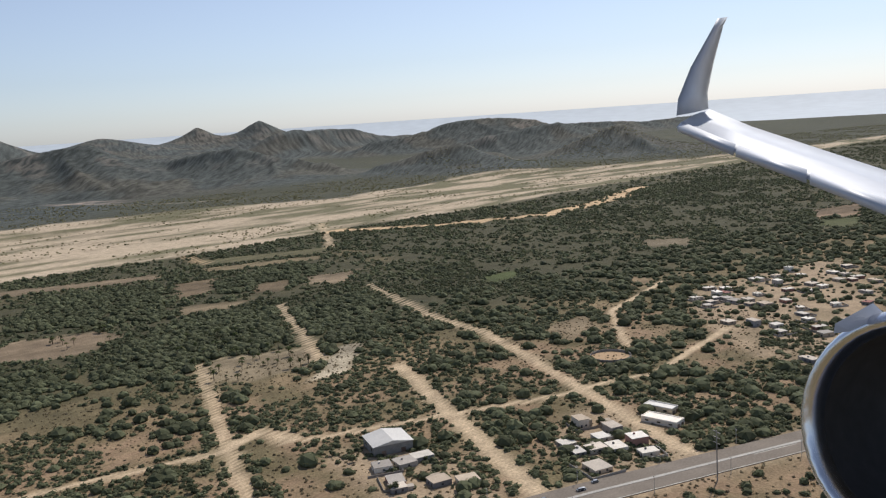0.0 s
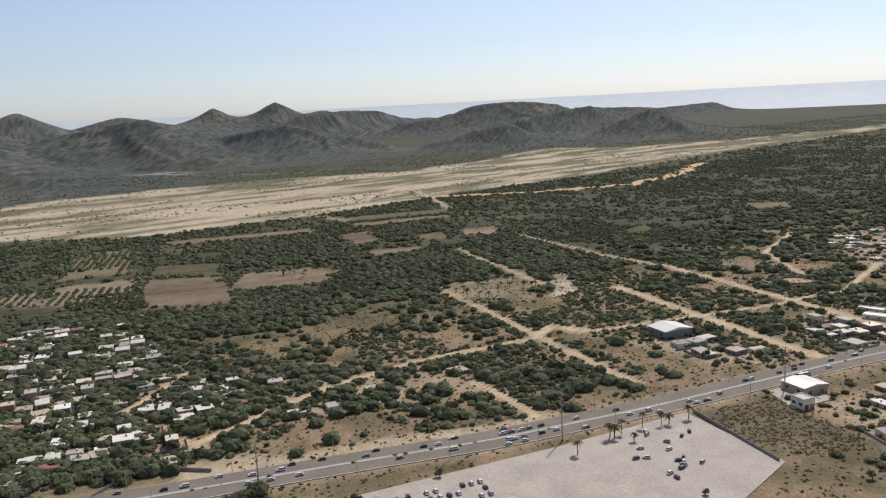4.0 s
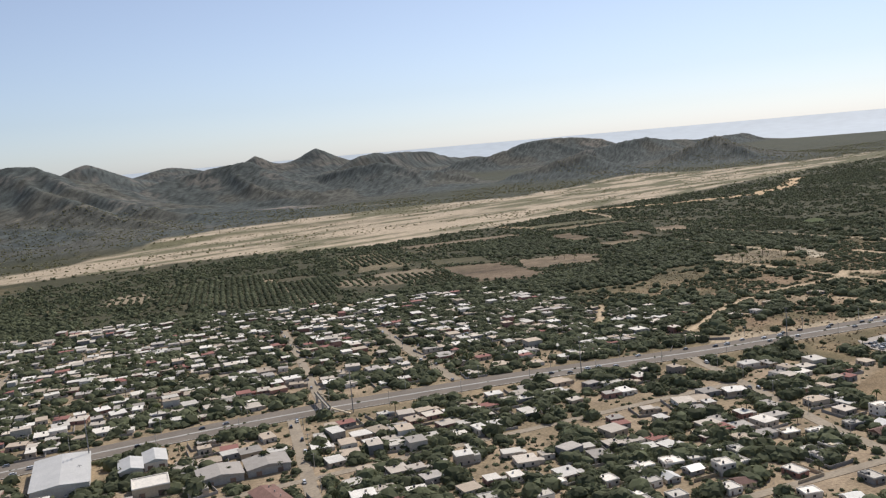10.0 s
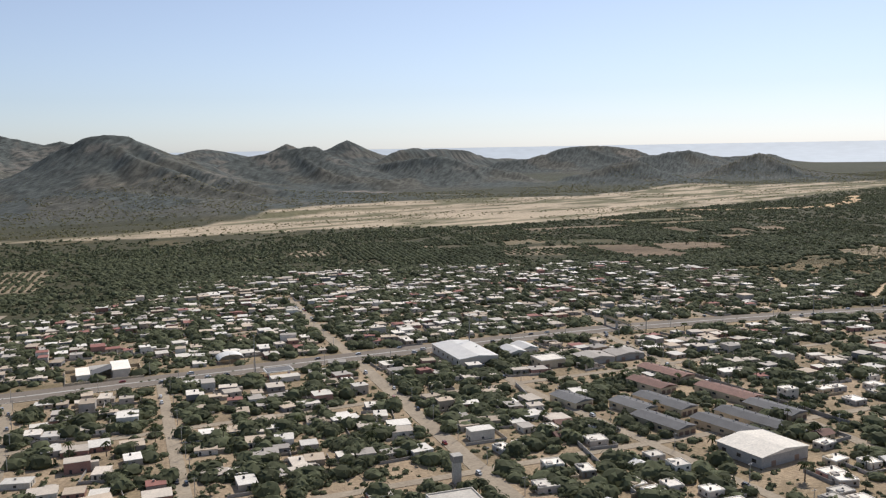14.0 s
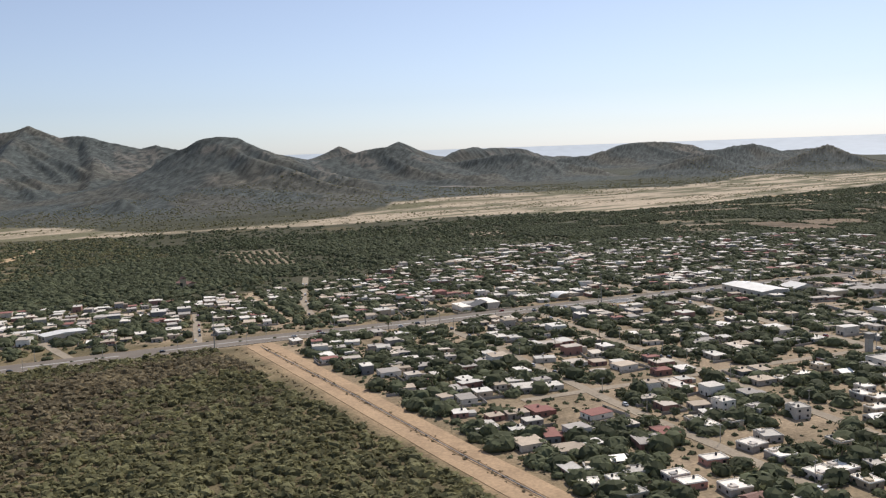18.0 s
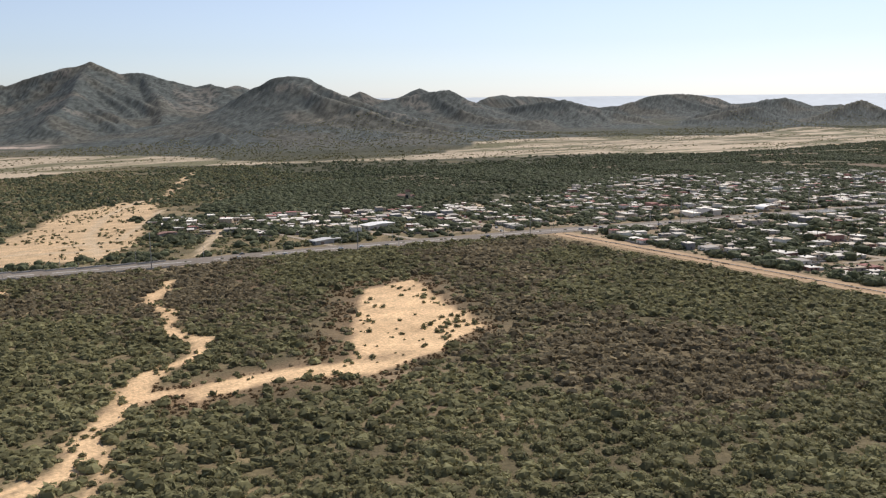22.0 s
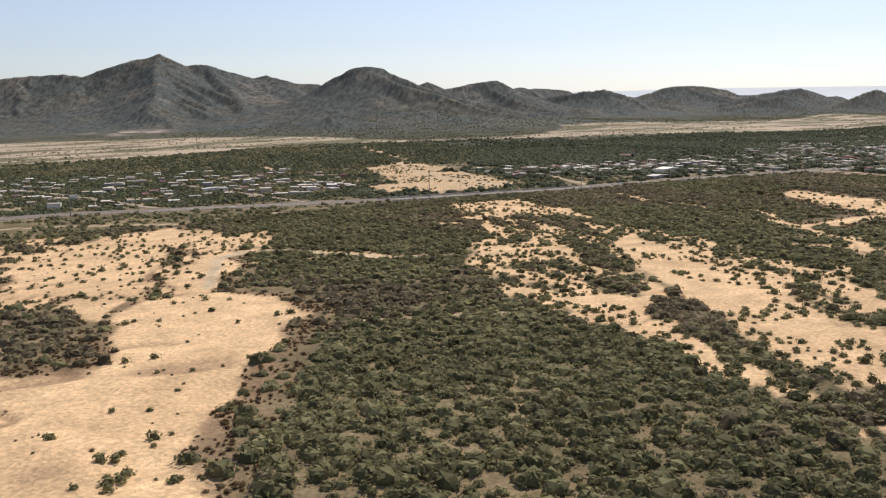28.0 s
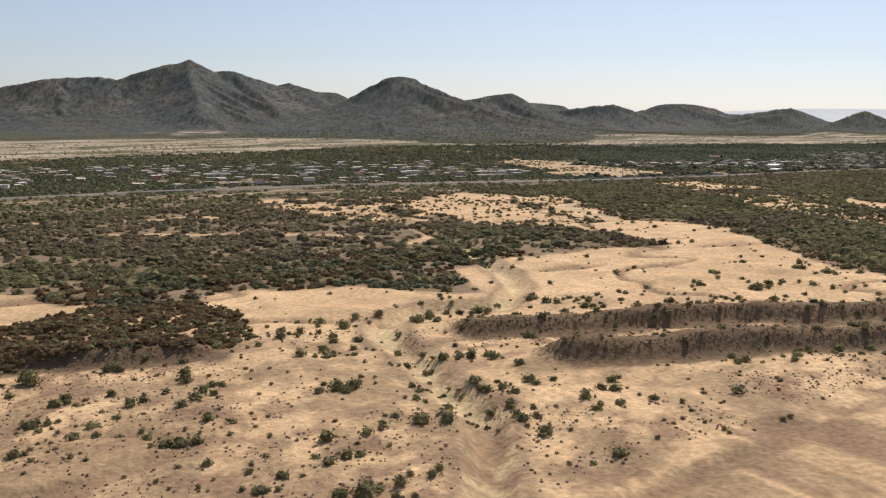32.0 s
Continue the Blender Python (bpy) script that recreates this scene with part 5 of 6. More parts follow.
# ---------------------------------------------------------------- large buildings
def hall(name, x, y, w, d, h, turn, wall, top, label, category, rise=0.0, doors=2, lip=0.25):
    """A large building with a flat or pitched roof, doors and a row of windows."""
    root = tagged(new(name), label, category)
    root.matrix_basis = pose(x, y, height(x, y), 0, 0, turn)
    bm = bmesh.new()
    box(bm, -w / 2, -d / 2, -1.0, w / 2, d / 2, h)
    part("wall", bm, wall, root)
    bm = bmesh.new()
    if rise:
        e = 0.3
        v = [bm.verts.new(p) for p in ((-w / 2 - e, -d / 2 - e, h), (w / 2 + e, -d / 2 - e, h), (w / 2 + e, d / 2 + e, h), (-w / 2 - e, d / 2 + e, h), (0, -d / 2 - e, h + rise), (0, d / 2 + e, h + rise))]
        for f in ((0, 4, 5, 3), (4, 1, 2, 5), (0, 1, 4), (3, 5, 2), (3, 2, 1, 0)):
            bm.faces.new([v[i] for i in f])
    else:
        box(bm, -w / 2 - 0.05, -d / 2 - 0.05, h + 0.003, w / 2 + 0.05, d / 2 + 0.05, h + 0.06)
        for x0, y0, x1, y1 in ((-w / 2, -d / 2, w / 2, -d / 2 + lip), (-w / 2, d / 2 - lip, w / 2, d / 2), (-w / 2, -d / 2 + lip, -w / 2 + lip, d / 2 - lip), (w / 2 - lip, -d / 2 + lip, w / 2, d / 2 - lip)):
            box(bm, x0, y0, h + 0.06, x1, y1, h + 0.3)
    roof = part("roof", bm, top, root)
    for k in range(doors):
        bm = bmesh.new()
        c = -w / 2 + (k + 0.5) * w / doors
        box(bm, c - 0.7, -d / 2 - 0.03, 0, c + 0.7, -d / 2 + 0.03, min(1.4, h * 0.6))
        part("door", bm, M["door"], root)
    for k in range(max(2, int(d / 4))):
        bm = bmesh.new()
        c = -d / 2 + (k + 0.5) * d / max(2, int(d / 4))
        box(bm, -w / 2 - 0.03, c - 0.6, h * 0.35, -w / 2 + 0.03, c + 0.6, h * 0.65)
        part("window", bm, M["glass"], root)
    return root


hall("warehouse", -291, 245, 14, 26, 3.2, -12.5, M["white"], M["sheet"], "white warehouse with broad pale metal roof", "warehouse", 0.7)
hall("metal_hall", -294, 122, 15, 13, 2.8, -5, M["block"], M["roof"], "large hall with pale tan metal roof", "hall", 0.9)
hall("long_store", -551, 362, 16, 7, 2.2, 12, M["white"], M["sheet"], "long white store with bright metal roof", "store", 0.5)
hall("open_shed", 118, 218, 12, 11, 3.0, -12, M["block"], M["sheet"], "open barn with pale metal gable roof", "shed", 1.1)
hall("strip_shop", 192, 178, 5, 12, 1.6, 14, M["white"], M["roof"], "long white strip of shops with flat roof", "shop")
hall("strip_shop", 200, 186, 4, 10, 1.7, 14, M["cream"], M["sheet"], "long cream strip of shops with metal roof", "shop")
hall("yard_store", 97, 148, 9, 9, 2.6, -12, M["cream"], M["sheet"], "cream store with pale metal roof beside the highway", "store", 0.6)
hall("green_house", 84, 140, 4, 5, 2.9, -12, M["white"], M["roof"], "two-storey pale house with flat roof", "house")
hall("village_school", -640, 398, 9, 4, 2.0, 10, M["wall"], M["tile"], "school with red and blue roof beside a dirt street", "school", 0.5)
hall("roadside_shop", -590, 335, 13, 5, 1.6, 8, M["block"], M["sheet"], "low roadside shop with sand-coloured metal roof", "shop", 0.4)
hall("farm_store", -800, 460, 13, 4, 1.8, -6, M["white"], M["sheet"], "long white village store", "store", 0.4)
hall("village_hall", -905, 520, 16, 5, 1.9, -6, M["white"], M["sheet"], "long white village hall", "hall", 0.4)
hall("church_nave", -473, 470, 5, 11, 2.6, 20, M["cream"], M["tile"], "small cream church nave with tiled roof", "church", 1.0)
hall("bell_tower", -477, 461, 2.2, 2.2, 6.0, 20, M["cream"], M["tile"], "square cream bell tower", "tower", 1.2, 1)
ROW = [(-282, 162, 18), (-291, 165, 12), (-296, 150, 16), (-286, 137, 20), (-256, 185, 18), (-260, 158, 19), (-276, 138, 19), (-264, 140, 15), (-270, 178, 14), (-300, 180, 11)]
for k, (x, y, d) in enumerate(ROW):
    red = k in (4, 5, 8)
    ob = hall("terrace_block", x, y, 6.4, d, 2.0, -1, M["cream"], M["tile"] if red else M["shingle"], "long low apartment row with faded red roof" if red else "long low apartment row with grey felt roof", "apartments", 0.7, 3)
    ob["group"] = "apartment rows"
    for j in range(5):
        bm = bmesh.new()
        s = -d / 2 + (j + 0.5) * d / 5
        tube(bm, (1.3, s, 2.3), (1.3, s, 2.95), 0.14, 0.14, 6)
        part("roof_vent", bm, M["kerb"], ob)
x, y = scatter(-314, -238, 120, 198, 0.075)
keep = off_roads(x, y, 0.8) & (np.hypot(x + 294, y - 122) > 13)
for bx, by, d in ROW:
    keep &= (np.abs(x - bx) > 4.4) | (np.abs(y - by) > d / 2 + 1.4)
strew("courtyard_trees", M["tree"], LEAFY, x[keep], y[keep], 0.7 + 1.4 * rng.random(keep.sum()) ** 1.6, "dark green trees between apartment rows", "trees")
hall("metal_shed", -275, 238, 6, 10, 2.2, -13, M["white"], M["sheet"], "pale shed with blue-grey metal gable roof", "shed", 0.9)
hall("metal_shed", -268, 240, 6, 10, 2.2, -13, M["white"], M["sheet"], "pale shed with blue-grey metal gable roof", "shed", 0.9)
hall("store_block", -275, 219, 9, 8, 2.6, -13, M["cream"], M["roof"], "cream store block with flat pale roof", "store")
hall("market_shed", -259, 214, 11, 9, 2.0, -13, M["block"], M["wall"], "broad beige market shed with low metal roof", "shed", 0.8)
hall("market_shed", -247, 212, 11, 9, 2.0, -13, M["block"], M["wall"], "broad beige market shed with low metal roof", "shed", 0.8)
hall("yard_hall", -368, 139, 10, 7, 1.9, -14, M["white"], M["roof"], "white hall with flat pale roof beside a yard", "hall")


def depot():
    """White two-part building with a slanting grey roof between its wings, in a walled yard."""
    root = tagged(new("depot"), "white depot with slanting grey roof in a walled yard", "depot")
    root.matrix_basis = pose(-399, 300, height(-399, 300), 0, 0, -10)
    for name, b, mat in (("wing", (-8.5, -5, -1, -4.5, 6, 2.0), M["white"]), ("wing", (2.5, -6, -1, 8, 7, 2.9), M["white"]), ("annex", (-4.4, 1, -1, 2.4, 7, 2.2), M["kerb"])):
        bm = bmesh.new()
        box(bm, *b)
        part(name, bm, mat, root)
    for name, b in (("roof", (-8.7, -5.2, 2.004, -4.3, 6.2, 2.14)), ("roof", (2.3, -6.2, 2.904, 8.2, 7.2, 3.04))):
        bm = bmesh.new()
        box(bm, *b)
        part(name, bm, M["roof"], root)
    bm = bmesh.new()
    v = [bm.verts.new(p) for p in ((-4.4, -6, 1.6), (2.4, -6, 3.5), (2.4, 1, 3.5), (-4.4, 1, 1.6), (-4.4, -6, 1.75), (2.4, -6, 3.65), (2.4, 1, 3.65), (-4.4, 1, 1.75))]
    for f in ((3, 2, 1, 0), (4, 5, 6, 7), (0, 1, 5, 4), (1, 2, 6, 5), (2, 3, 7, 6), (3, 0, 4, 7)):
        bm.faces.new([v[k] for k in f])
    part("canopy", bm, M["shingle"], root, "slanting grey metal canopy")
    for x in (-4.2, -0.9, 2.2):
        bm = bmesh.new()
        tube(bm, (x, -5.8, -0.5), (x, -5.8, 1.6 + (x + 4.4) * 0.28), 0.1, 0.1, 6)
        part("post", bm, M["steel"], root)
    for x0, y0, x1, y1 in ((-12, -9, 12, -8.8), (-12, 9, 12, 9.2), (-12, -8.8, -11.8, 9), (11.8, -8.8, 12, 9)):
        bm = bmesh.new()
        box(bm, x0, y0, -0.6, x1, y1, 0.9)
        part("yard_wall", bm, M["cream"], root)
    for y in (-3, 0, 3):
        bm = bmesh.new()
        box(bm, 2.46, y - 0.7, 0.8, 2.5, y + 0.7, 1.8)
        part("window", bm, M["glass"], root)


depot()


def arched_shed():
    """Open shed with a round vaulted roof."""
    root = tagged(new("arched_shed"), "open shed with pale arched metal roof by the highway", "shed")
    root.matrix_basis = pose(-358, 293, height(-358, 293), 0, 0, -9)
    bm = bmesh.new()
    rows = [[bm.verts.new((-4.5 * math.cos(k * math.pi / 12), y, 1.1 + 1.9 * math.sin(k * math.pi / 12) + lift)) for k in range(13)] for y, lift in ((-3.2, 0), (3.2, 0), (3.2, 0.1), (-3.2, 0.1))]
    for a, b in ((0, 1), (1, 2), (2, 3), (3, 0)):
        for k in range(12):
            bm.faces.new((rows[a][k], rows[a][k + 1], rows[b][k + 1], rows[b][k]))
    part("roof", bm, M["sheet"], root, "pale arched metal roof")
    for x in (-4.4, 4.4):
        for y in (-3, 0, 3):
            bm = bmesh.new()
            tube(bm, (x, y, -0.5), (x, y, 1.2), 0.09, 0.09, 6)
            part("post", bm, M["steel"], root)
    bm = bmesh.new()
    box(bm, -4.2, 2.8, -0.5, 4.2, 3.0, 1.4)
    part("back_wall", bm, M["block"], root)


arched_shed()


def filling_station():
    """Flat canopy on four posts over a forecourt, with a small shop."""
    root = tagged(new("filling_station"), "filling station with flat grey-green canopy on posts", "filling station")
    root.matrix_basis = pose(-353, 262, height(-353, 262), 0, 0, -10)
    bm = bmesh.new()
    box(bm, -4.5, -3, 2.0, 4.5, 3, 2.35)
    canopy = part("canopy", bm, M["sheet"], root, "flat pale canopy")
    bm = bmesh.new()
    box(bm, -4.2, -2.7, 2.354, 4.2, 2.7, 2.38)
    part("canopy_top", bm, M["shingle"], canopy)
    for x in (-3.4, 3.4):
        for y in (-1.6, 1.6):
            bm = bmesh.new()
            tube(bm, (x, y, -0.5), (x, y, 2.0), 0.14, 0.14, 8)
            part("post", bm, M["white"], root)
        bm = bmesh.new()
        box(bm, x - 0.3, -0.8, 0, x + 0.3, 0.8, 0.85)
        part("pump", bm, M["car_red"], root)
    bm = bmesh.new()
    box(bm, -4, -8.5, -0.5, 5, -4.5, 1.5)
    part("shop", bm, M["white"], root)
    bm = bmesh.new()
    box(bm, -4.15, -8.65, 1.504, 5.15, -4.35, 1.62)
    part("roof", bm, M["roof"], root)


filling_station()


def water_tower():
    root = tagged(new("water_tower"), "square concrete water tower beside a town street", "tower")
    root.matrix_basis = pose(-360, 150, height(-360, 150), 0, 0, -14)
    bm = bmesh.new()
    box(bm, -0.8, -0.8, -0.8, 0.8, 0.8, 4.6)
    part("shaft", bm, M["kerb"], root)
    bm = bmesh.new()
    box(bm, -1.05, -1.05, 4.604, 1.05, 1.05, 6.0)
    tank = part("tank", bm, M["block"], root)
    bm = bmesh.new()
    box(bm, -1.15, -1.15, 6.004, 1.15, 1.15, 6.15)
    part("cover", bm, M["kerb"], tank)
    bm = bmesh.new()
    box(bm, 0.81, -0.2, 0, 0.86, 0.2, 4.6)
    part("ladder", bm, M["steel"], root)


water_tower()


def footbridge():
    """Pedestrian bridge over the highway with a flight of steps at each end."""
    root = tagged(new("footbridge"), "pale concrete footbridge over the highway", "footbridge")
    root.matrix_basis = pose(-212, 250, height(-212, 250), 0, 0, -14)
    bm = bmesh.new()
    box(bm, -0.6, -10, 2.9, 0.6, 10, 3.1)
    deck = part("deck", bm, M["kerb"], root)
    for x in (-0.56, 0.56):
        bm = bmesh.new()
        box(bm, x - 0.04, -10, 3.104, x + 0.04, 10, 3.65)
        part("railing", bm, M["cream"], deck)
    for y in (-9, 0, 9):
        bm = bmesh.new()
        box(bm, -0.35, y - 0.35, -0.8, 0.35, y + 0.35, 2.896)
        part("pier", bm, M["kerb"], root)
    for side in (-1, 1):
        bm = bmesh.new()
        for k in range(16):
            x = 0.65 + 0.4 * k
            box(bm, x, side * 9.9 - 0.55, 2.9 - 0.19 * k - 0.25, x + 0.4, side * 9.9 + 0.55, 2.9 - 0.19 * k)
        part("steps", bm, M["cream"], root)


footbridge()


def mall():
    """A shopping centre: long blocks with roof panels beside the car park."""
    root = tagged(new("shopping_centre"), "large pale shopping centre with rows of dark roof panels", "shopping centre")
    root.matrix_basis = pose(-38, 121, height(-38, 121), 0, 0, 9)
    bm = bmesh.new()
    box(bm, -19, -17, -1, 19, 15, 4.4)
    part("wall", bm, M["white"], root)
    bm = bmesh.new()
    box(bm, -22, 15.2, -1, -12, 20.5, 3.2)
    part("annex", bm, M["block"], root)
    bm = bmesh.new()
    box(bm, -19, -17, 4.404, 19, 15, 4.5)
    for x0, y0, x1, y1 in ((-19, -17, 19, -16.6), (-19, 14.6, 19, 15), (-19, -16.6, -18.6, 14.6), (18.6, -16.6, 19, 14.6)):
        box(bm, x0, y0, 4.5, x1, y1, 5.0)
    roof = part("roof", bm, M["roof"], root)
    panel = bmesh.new()
    box(panel, -1.5, -0.35, 0, 1.5, 0.35, 0.12)
    data = finish(panel, "roof_panel", M["glass"])
    for i in range(9):
        for j in range(11):
            ob = part("roof_panel", data, None, roof)
            ob.matrix_basis = pose(-15 + 3.7 * i, -13.5 + 2.4 * j, 4.62, 12)
    for i in range(6):
        bm = bmesh.new()
        box(bm, -13 + 5 * i, -0.6, 4.5, -11.8 + 5 * i, 0.6, 5.3)
        part("air_unit", bm, M["kerb"], roof)


mall()


def slab(name, pts, mat, lift, label, category):
    """A flat paved plot that follows the plain."""
    bm = bmesh.new()
    top = [bm.verts.new((x, y, float(height(x, y)) + lift)) for x, y in pts]
    low = [bm.verts.new((x, y, float(height(x, y)) - 0.5)) for x, y in pts]
    bm.faces.new(top)
    for k in range(len(pts)):
        j = (k + 1) % len(pts)
        bm.faces.new((top[k], low[k], low[j], top[j]))
    bmesh.ops.recalc_face_normals(bm, faces=bm.faces)
    return tagged(new(name, finish(bm, name, mat)), label, category, kind="structure")


slab("car_park", [(-53, 146), (-50, 163), (-42, 171), (10, 163), (56, 158), (47, 120), (-10, 105), (-14, 126), (-21, 142)], M["lot"], 0.22, "worn pale concrete car park", "car park")
slab("forecourt", [(88, 154), (102, 152), (96, 138), (80, 140)], M["lot"], 0.2, "pale forecourt beside the highway", "forecourt")


# ---------------------------------------------------------------- ring, walls, bridge
def riding_ring():
    root = tagged(new("riding_ring"), "round earthen riding ring with low wall", "arena")
    root.matrix_basis = pose(233, 242, height(233, 242))
    bm = bmesh.new()
    n = 28
    rings = [[bm.verts.new((r * math.cos(k * math.tau / n), r * math.sin(k * math.tau / n), z)) for k in range(n)] for r, z in ((8.0, -0.5), (8.0, 1.0), (7.8, 1.0), (7.8, 0.05))]
    for a, b in zip(rings[:-1], rings[1:]):
        for k in range(n):
            bm.faces.new((a[k], a[(k + 1) % n], b[(k + 1) % n], b[k]))
    part("wall", bm, M["block"], root)
    bm = bmesh.new()
    bm.faces.new([bm.verts.new((7.8 * math.cos(k * math.tau / n), 7.8 * math.sin(k * math.tau / n), 0.08)) for k in range(n)])
    part("sand_floor", bm, M["dirt"], root, "tan sand floor")


riding_ring()


garden_wall([(-992, 412), (-963, 406), (-944, 425), (-975, 436), (-992, 412)], 1.1, M["block"], "grey block wall round an empty yard")
garden_wall([(-61, 138), (-63, 116), (-66, 90)], 1.4, M["block"], "grey block wall beside the shopping centre")
garden_wall([(46, 121), (58, 157)], 1.0, M["block"], "grey block wall along the car park")
garden_wall([(-300, 205), (-330, 136), (-345, 95)], 1.1, M["block"], "grey block wall along the apartment street")
garden_wall([(-248, 186), (-258, 120)], 1.1, M["block"], "grey block wall behind the apartments")
garden_wall([(-64, 208), (-78, 222), (-92, 212)], 0.9, M["block"], "grey block wall round a corner plot")


def bridge():
    root = tagged(new("road_bridge"), "low concrete road bridge over the sandy wash", "bridge")
    for side in (-6.5, 6.5):
        for k in range(10):
            t = k / 9
            x, y = -756 + 92 * t, 343 - 22 * t
            bm = bmesh.new()
            z = float(height(x, y))
            box(bm, x - 5.2, y + side - 0.15, z + 0.1, x + 5.2, y + side + 0.15, z + 0.75)
            part("parapet", bm, M["kerb"], root)
            bm = bmesh.new()
            box(bm, x - 0.3, y + side - 0.25, z - 1.2, x + 0.3, y + side + 0.25, z + 0.2)
            part("pier", bm, M["kerb"], root)


bridge()


# ---------------------------------------------------------------- cars
def car(paint, kind):
    """A road vehicle, about 2 m long at this scale: body, cabin glass, four wheels with hubs."""
    root = new("van" if kind == "van" else "bus" if kind == "bus" else "car")
    l, w, h = {"car": (2.0, 0.8, 0.36), "van": (2.3, 0.86, 0.5), "bus": (5.4, 1.15, 0.55)}[kind]
    bm = bmesh.new()
    box(bm, -l / 2, -w / 2, 0.14, l / 2, w / 2, 0.14 + h)
    bmesh.ops.bevel(bm, geom=bm.edges[:], offset=0.05, segments=1, affect='EDGES')
    part("body", bm, paint, root)
    bm = bmesh.new()
    a, b, top = {"car": (-0.42, 0.28, 0.24), "van": (-0.48, 0.32, 0.26), "bus": (-0.495, 0.48, 0.5)}[kind]
    base = [(l * a, -w * 0.47), (l * b, -w * 0.47), (l * b, w * 0.47), (l * a, w * 0.47)]
    v = [bm.verts.new((x, y, 0.14 + h)) for x, y in base] + [bm.verts.new((x * 0.78, y * 0.86, 0.14 + h + top)) for x, y in base]
    for f in ((0, 1, 5, 4), (1, 2, 6, 5), (2, 3, 7, 6), (3, 0, 4, 7)):
        bm.faces.new([v[i] for i in f])
    part("glazing", bm, M["glass"], root, "dark glazing")
    bm = bmesh.new()
    x0, x1, y1, z = l * a * 0.8, l * b * 0.8, w * 0.41, 0.14 + h + top
    box(bm, x0, -y1, z - 0.03, x1, y1, z + 0.02)
    part("roof", bm, paint, root)
    for x in (-l * 0.31, l * 0.31):
        for y in (-w / 2, w / 2):
            bm = bmesh.new()
            tube(bm, (x, y - 0.06, 0.15), (x, y + 0.06, 0.15), 0.15, 0.15, 10)
            part("wheel", bm, M["rubber"], root, "black tyre")
    return root


FLEET = [
    [car(M["car_white"], "car"), "white car on the road", 0], [car(M["car_dark"], "car"), "dark car on the road", 0], [car(M["car_grey"], "car"), "silver car on the road", 0],
    [car(M["car_red"], "car"), "red car on the road", 0], [car(M["car_white"], "van"), "white van on the road", 0], [car(M["car_white"], "bus"), "long white bus on the highway", 0],
]


def park(kind, x, y, turn, group, lift):
    entry = FLEET[kind]
    m = pose(x, y, float(height(x, y)) + lift, 0, 0, turn)
    if entry[2]:
        ob = copy_thing(entry[0], m)
    else:
        ob = tagged(entry[0], entry[1], "bus" if kind == 5 else "van" if kind == 4 else "car")
        ob.matrix_basis = m
    ob["group"] = group
    entry[2] += 1


r = random.Random(17)
hx, hy = np.array(HIGHWAY, float).T
for k in range(92):
    x = r.uniform(-640, 150) if k > 50 else r.uniform(-140, 140)
    j = int(np.searchsorted(-hx, -x)) - 1
    dx, dy = hx[j + 1] - hx[j], hy[j + 1] - hy[j]
    t = (x - hx[j]) / dx
    n = math.hypot(dx, dy)
    lane = r.choice((-4.8, -2.4, 2.4, 4.8))
    park(r.choices(range(6), (34, 30, 20, 6, 8, 2))[0], x - dy / n * lane, hy[j] + t * dy + dx / n * lane, math.degrees(math.atan2(dy, dx)) + (180 if lane > 0 else 0), "traffic on the highway", 0.17)
park(5, 108, 155.5, -13, "traffic on the highway", 0.17)
for k in range(64):
    row, col = divmod(k, 16)
    x, y = -50 + 2.2 * col + 1.0 * row, 155 + 3.4 * row - 0.5 * col
    if k % 16 > 11 and row == 0:
        continue
    if r.random() < 0.72:
        park(r.choices(range(5), (38, 30, 20, 6, 8))[0], x, y, 76 + r.uniform(-3, 3), "cars in the car park", 0.23)
for k in range(18):
    park(r.choices(range(5), (38, 30, 20, 6, 8))[0], r.uniform(20, 46), r.uniform(130, 155), r.uniform(0, 180), "cars in the car park", 0.23)
for pts, half in STREETS[:12]:
    for k in range(8):
        i = r.randrange(len(pts) - 1)
        (ax, ay), (bx, by) = pts[i], pts[i + 1]
        t, n = r.random(), math.hypot(bx - ax, by - ay)
        side = r.choice((-1, 1)) * (half - 0.7)
        x, y = ax + (bx - ax) * t - (by - ay) / n * side, ay + (by - ay) * t + (bx - ax) / n * side
        if from_line(np.array([x]), np.array([y]), HIGHWAY)[0] > 8:
            park(r.choices(range(5), (36, 30, 22, 6, 8))[0], x, y, math.degrees(math.atan2(by - ay, bx - ax)) + r.uniform(-4, 4), "cars in the streets", 0.12)


# ---------------------------------------------------------------- poles and palms
def pole(h, tall):
    root = new("power_pylon" if tall else "utility_pole")
    bm = bmesh.new()
    tube(bm, (0, 0, -0.5), (0, 0, h), 0.2 if tall else 0.09, 0.1 if tall else 0.06, 8)
    post = part("post", bm, M["steel"] if tall else M["kerb"], root)
    for k in range(3 if tall else 1):
        bm = bmesh.new()
        z = h - 0.4 - 1.5 * k
        a = 1.3 if tall else 0.6
        box(bm, -a, -0.05, z, a, 0.05, z + 0.1)
        part("crossarm", bm, M["steel"], post)
    return root


def along(offset, gap, start=0.0):
    pts, left = [], start
    for (ax, ay), (bx, by) in zip(HIGHWAY[1:-3], HIGHWAY[2:-2]):
        n = math.hypot(bx - ax, by - ay)
        s = left
        while s < n:
            pts.append((ax + (bx - ax) * s / n - (by - ay) / n * offset, ay + (by - ay) * s / n + (bx - ax) / n * offset, math.degrees(math.atan2(by - ay, bx - ax))))
            s += gap
        left = s - n
    return pts


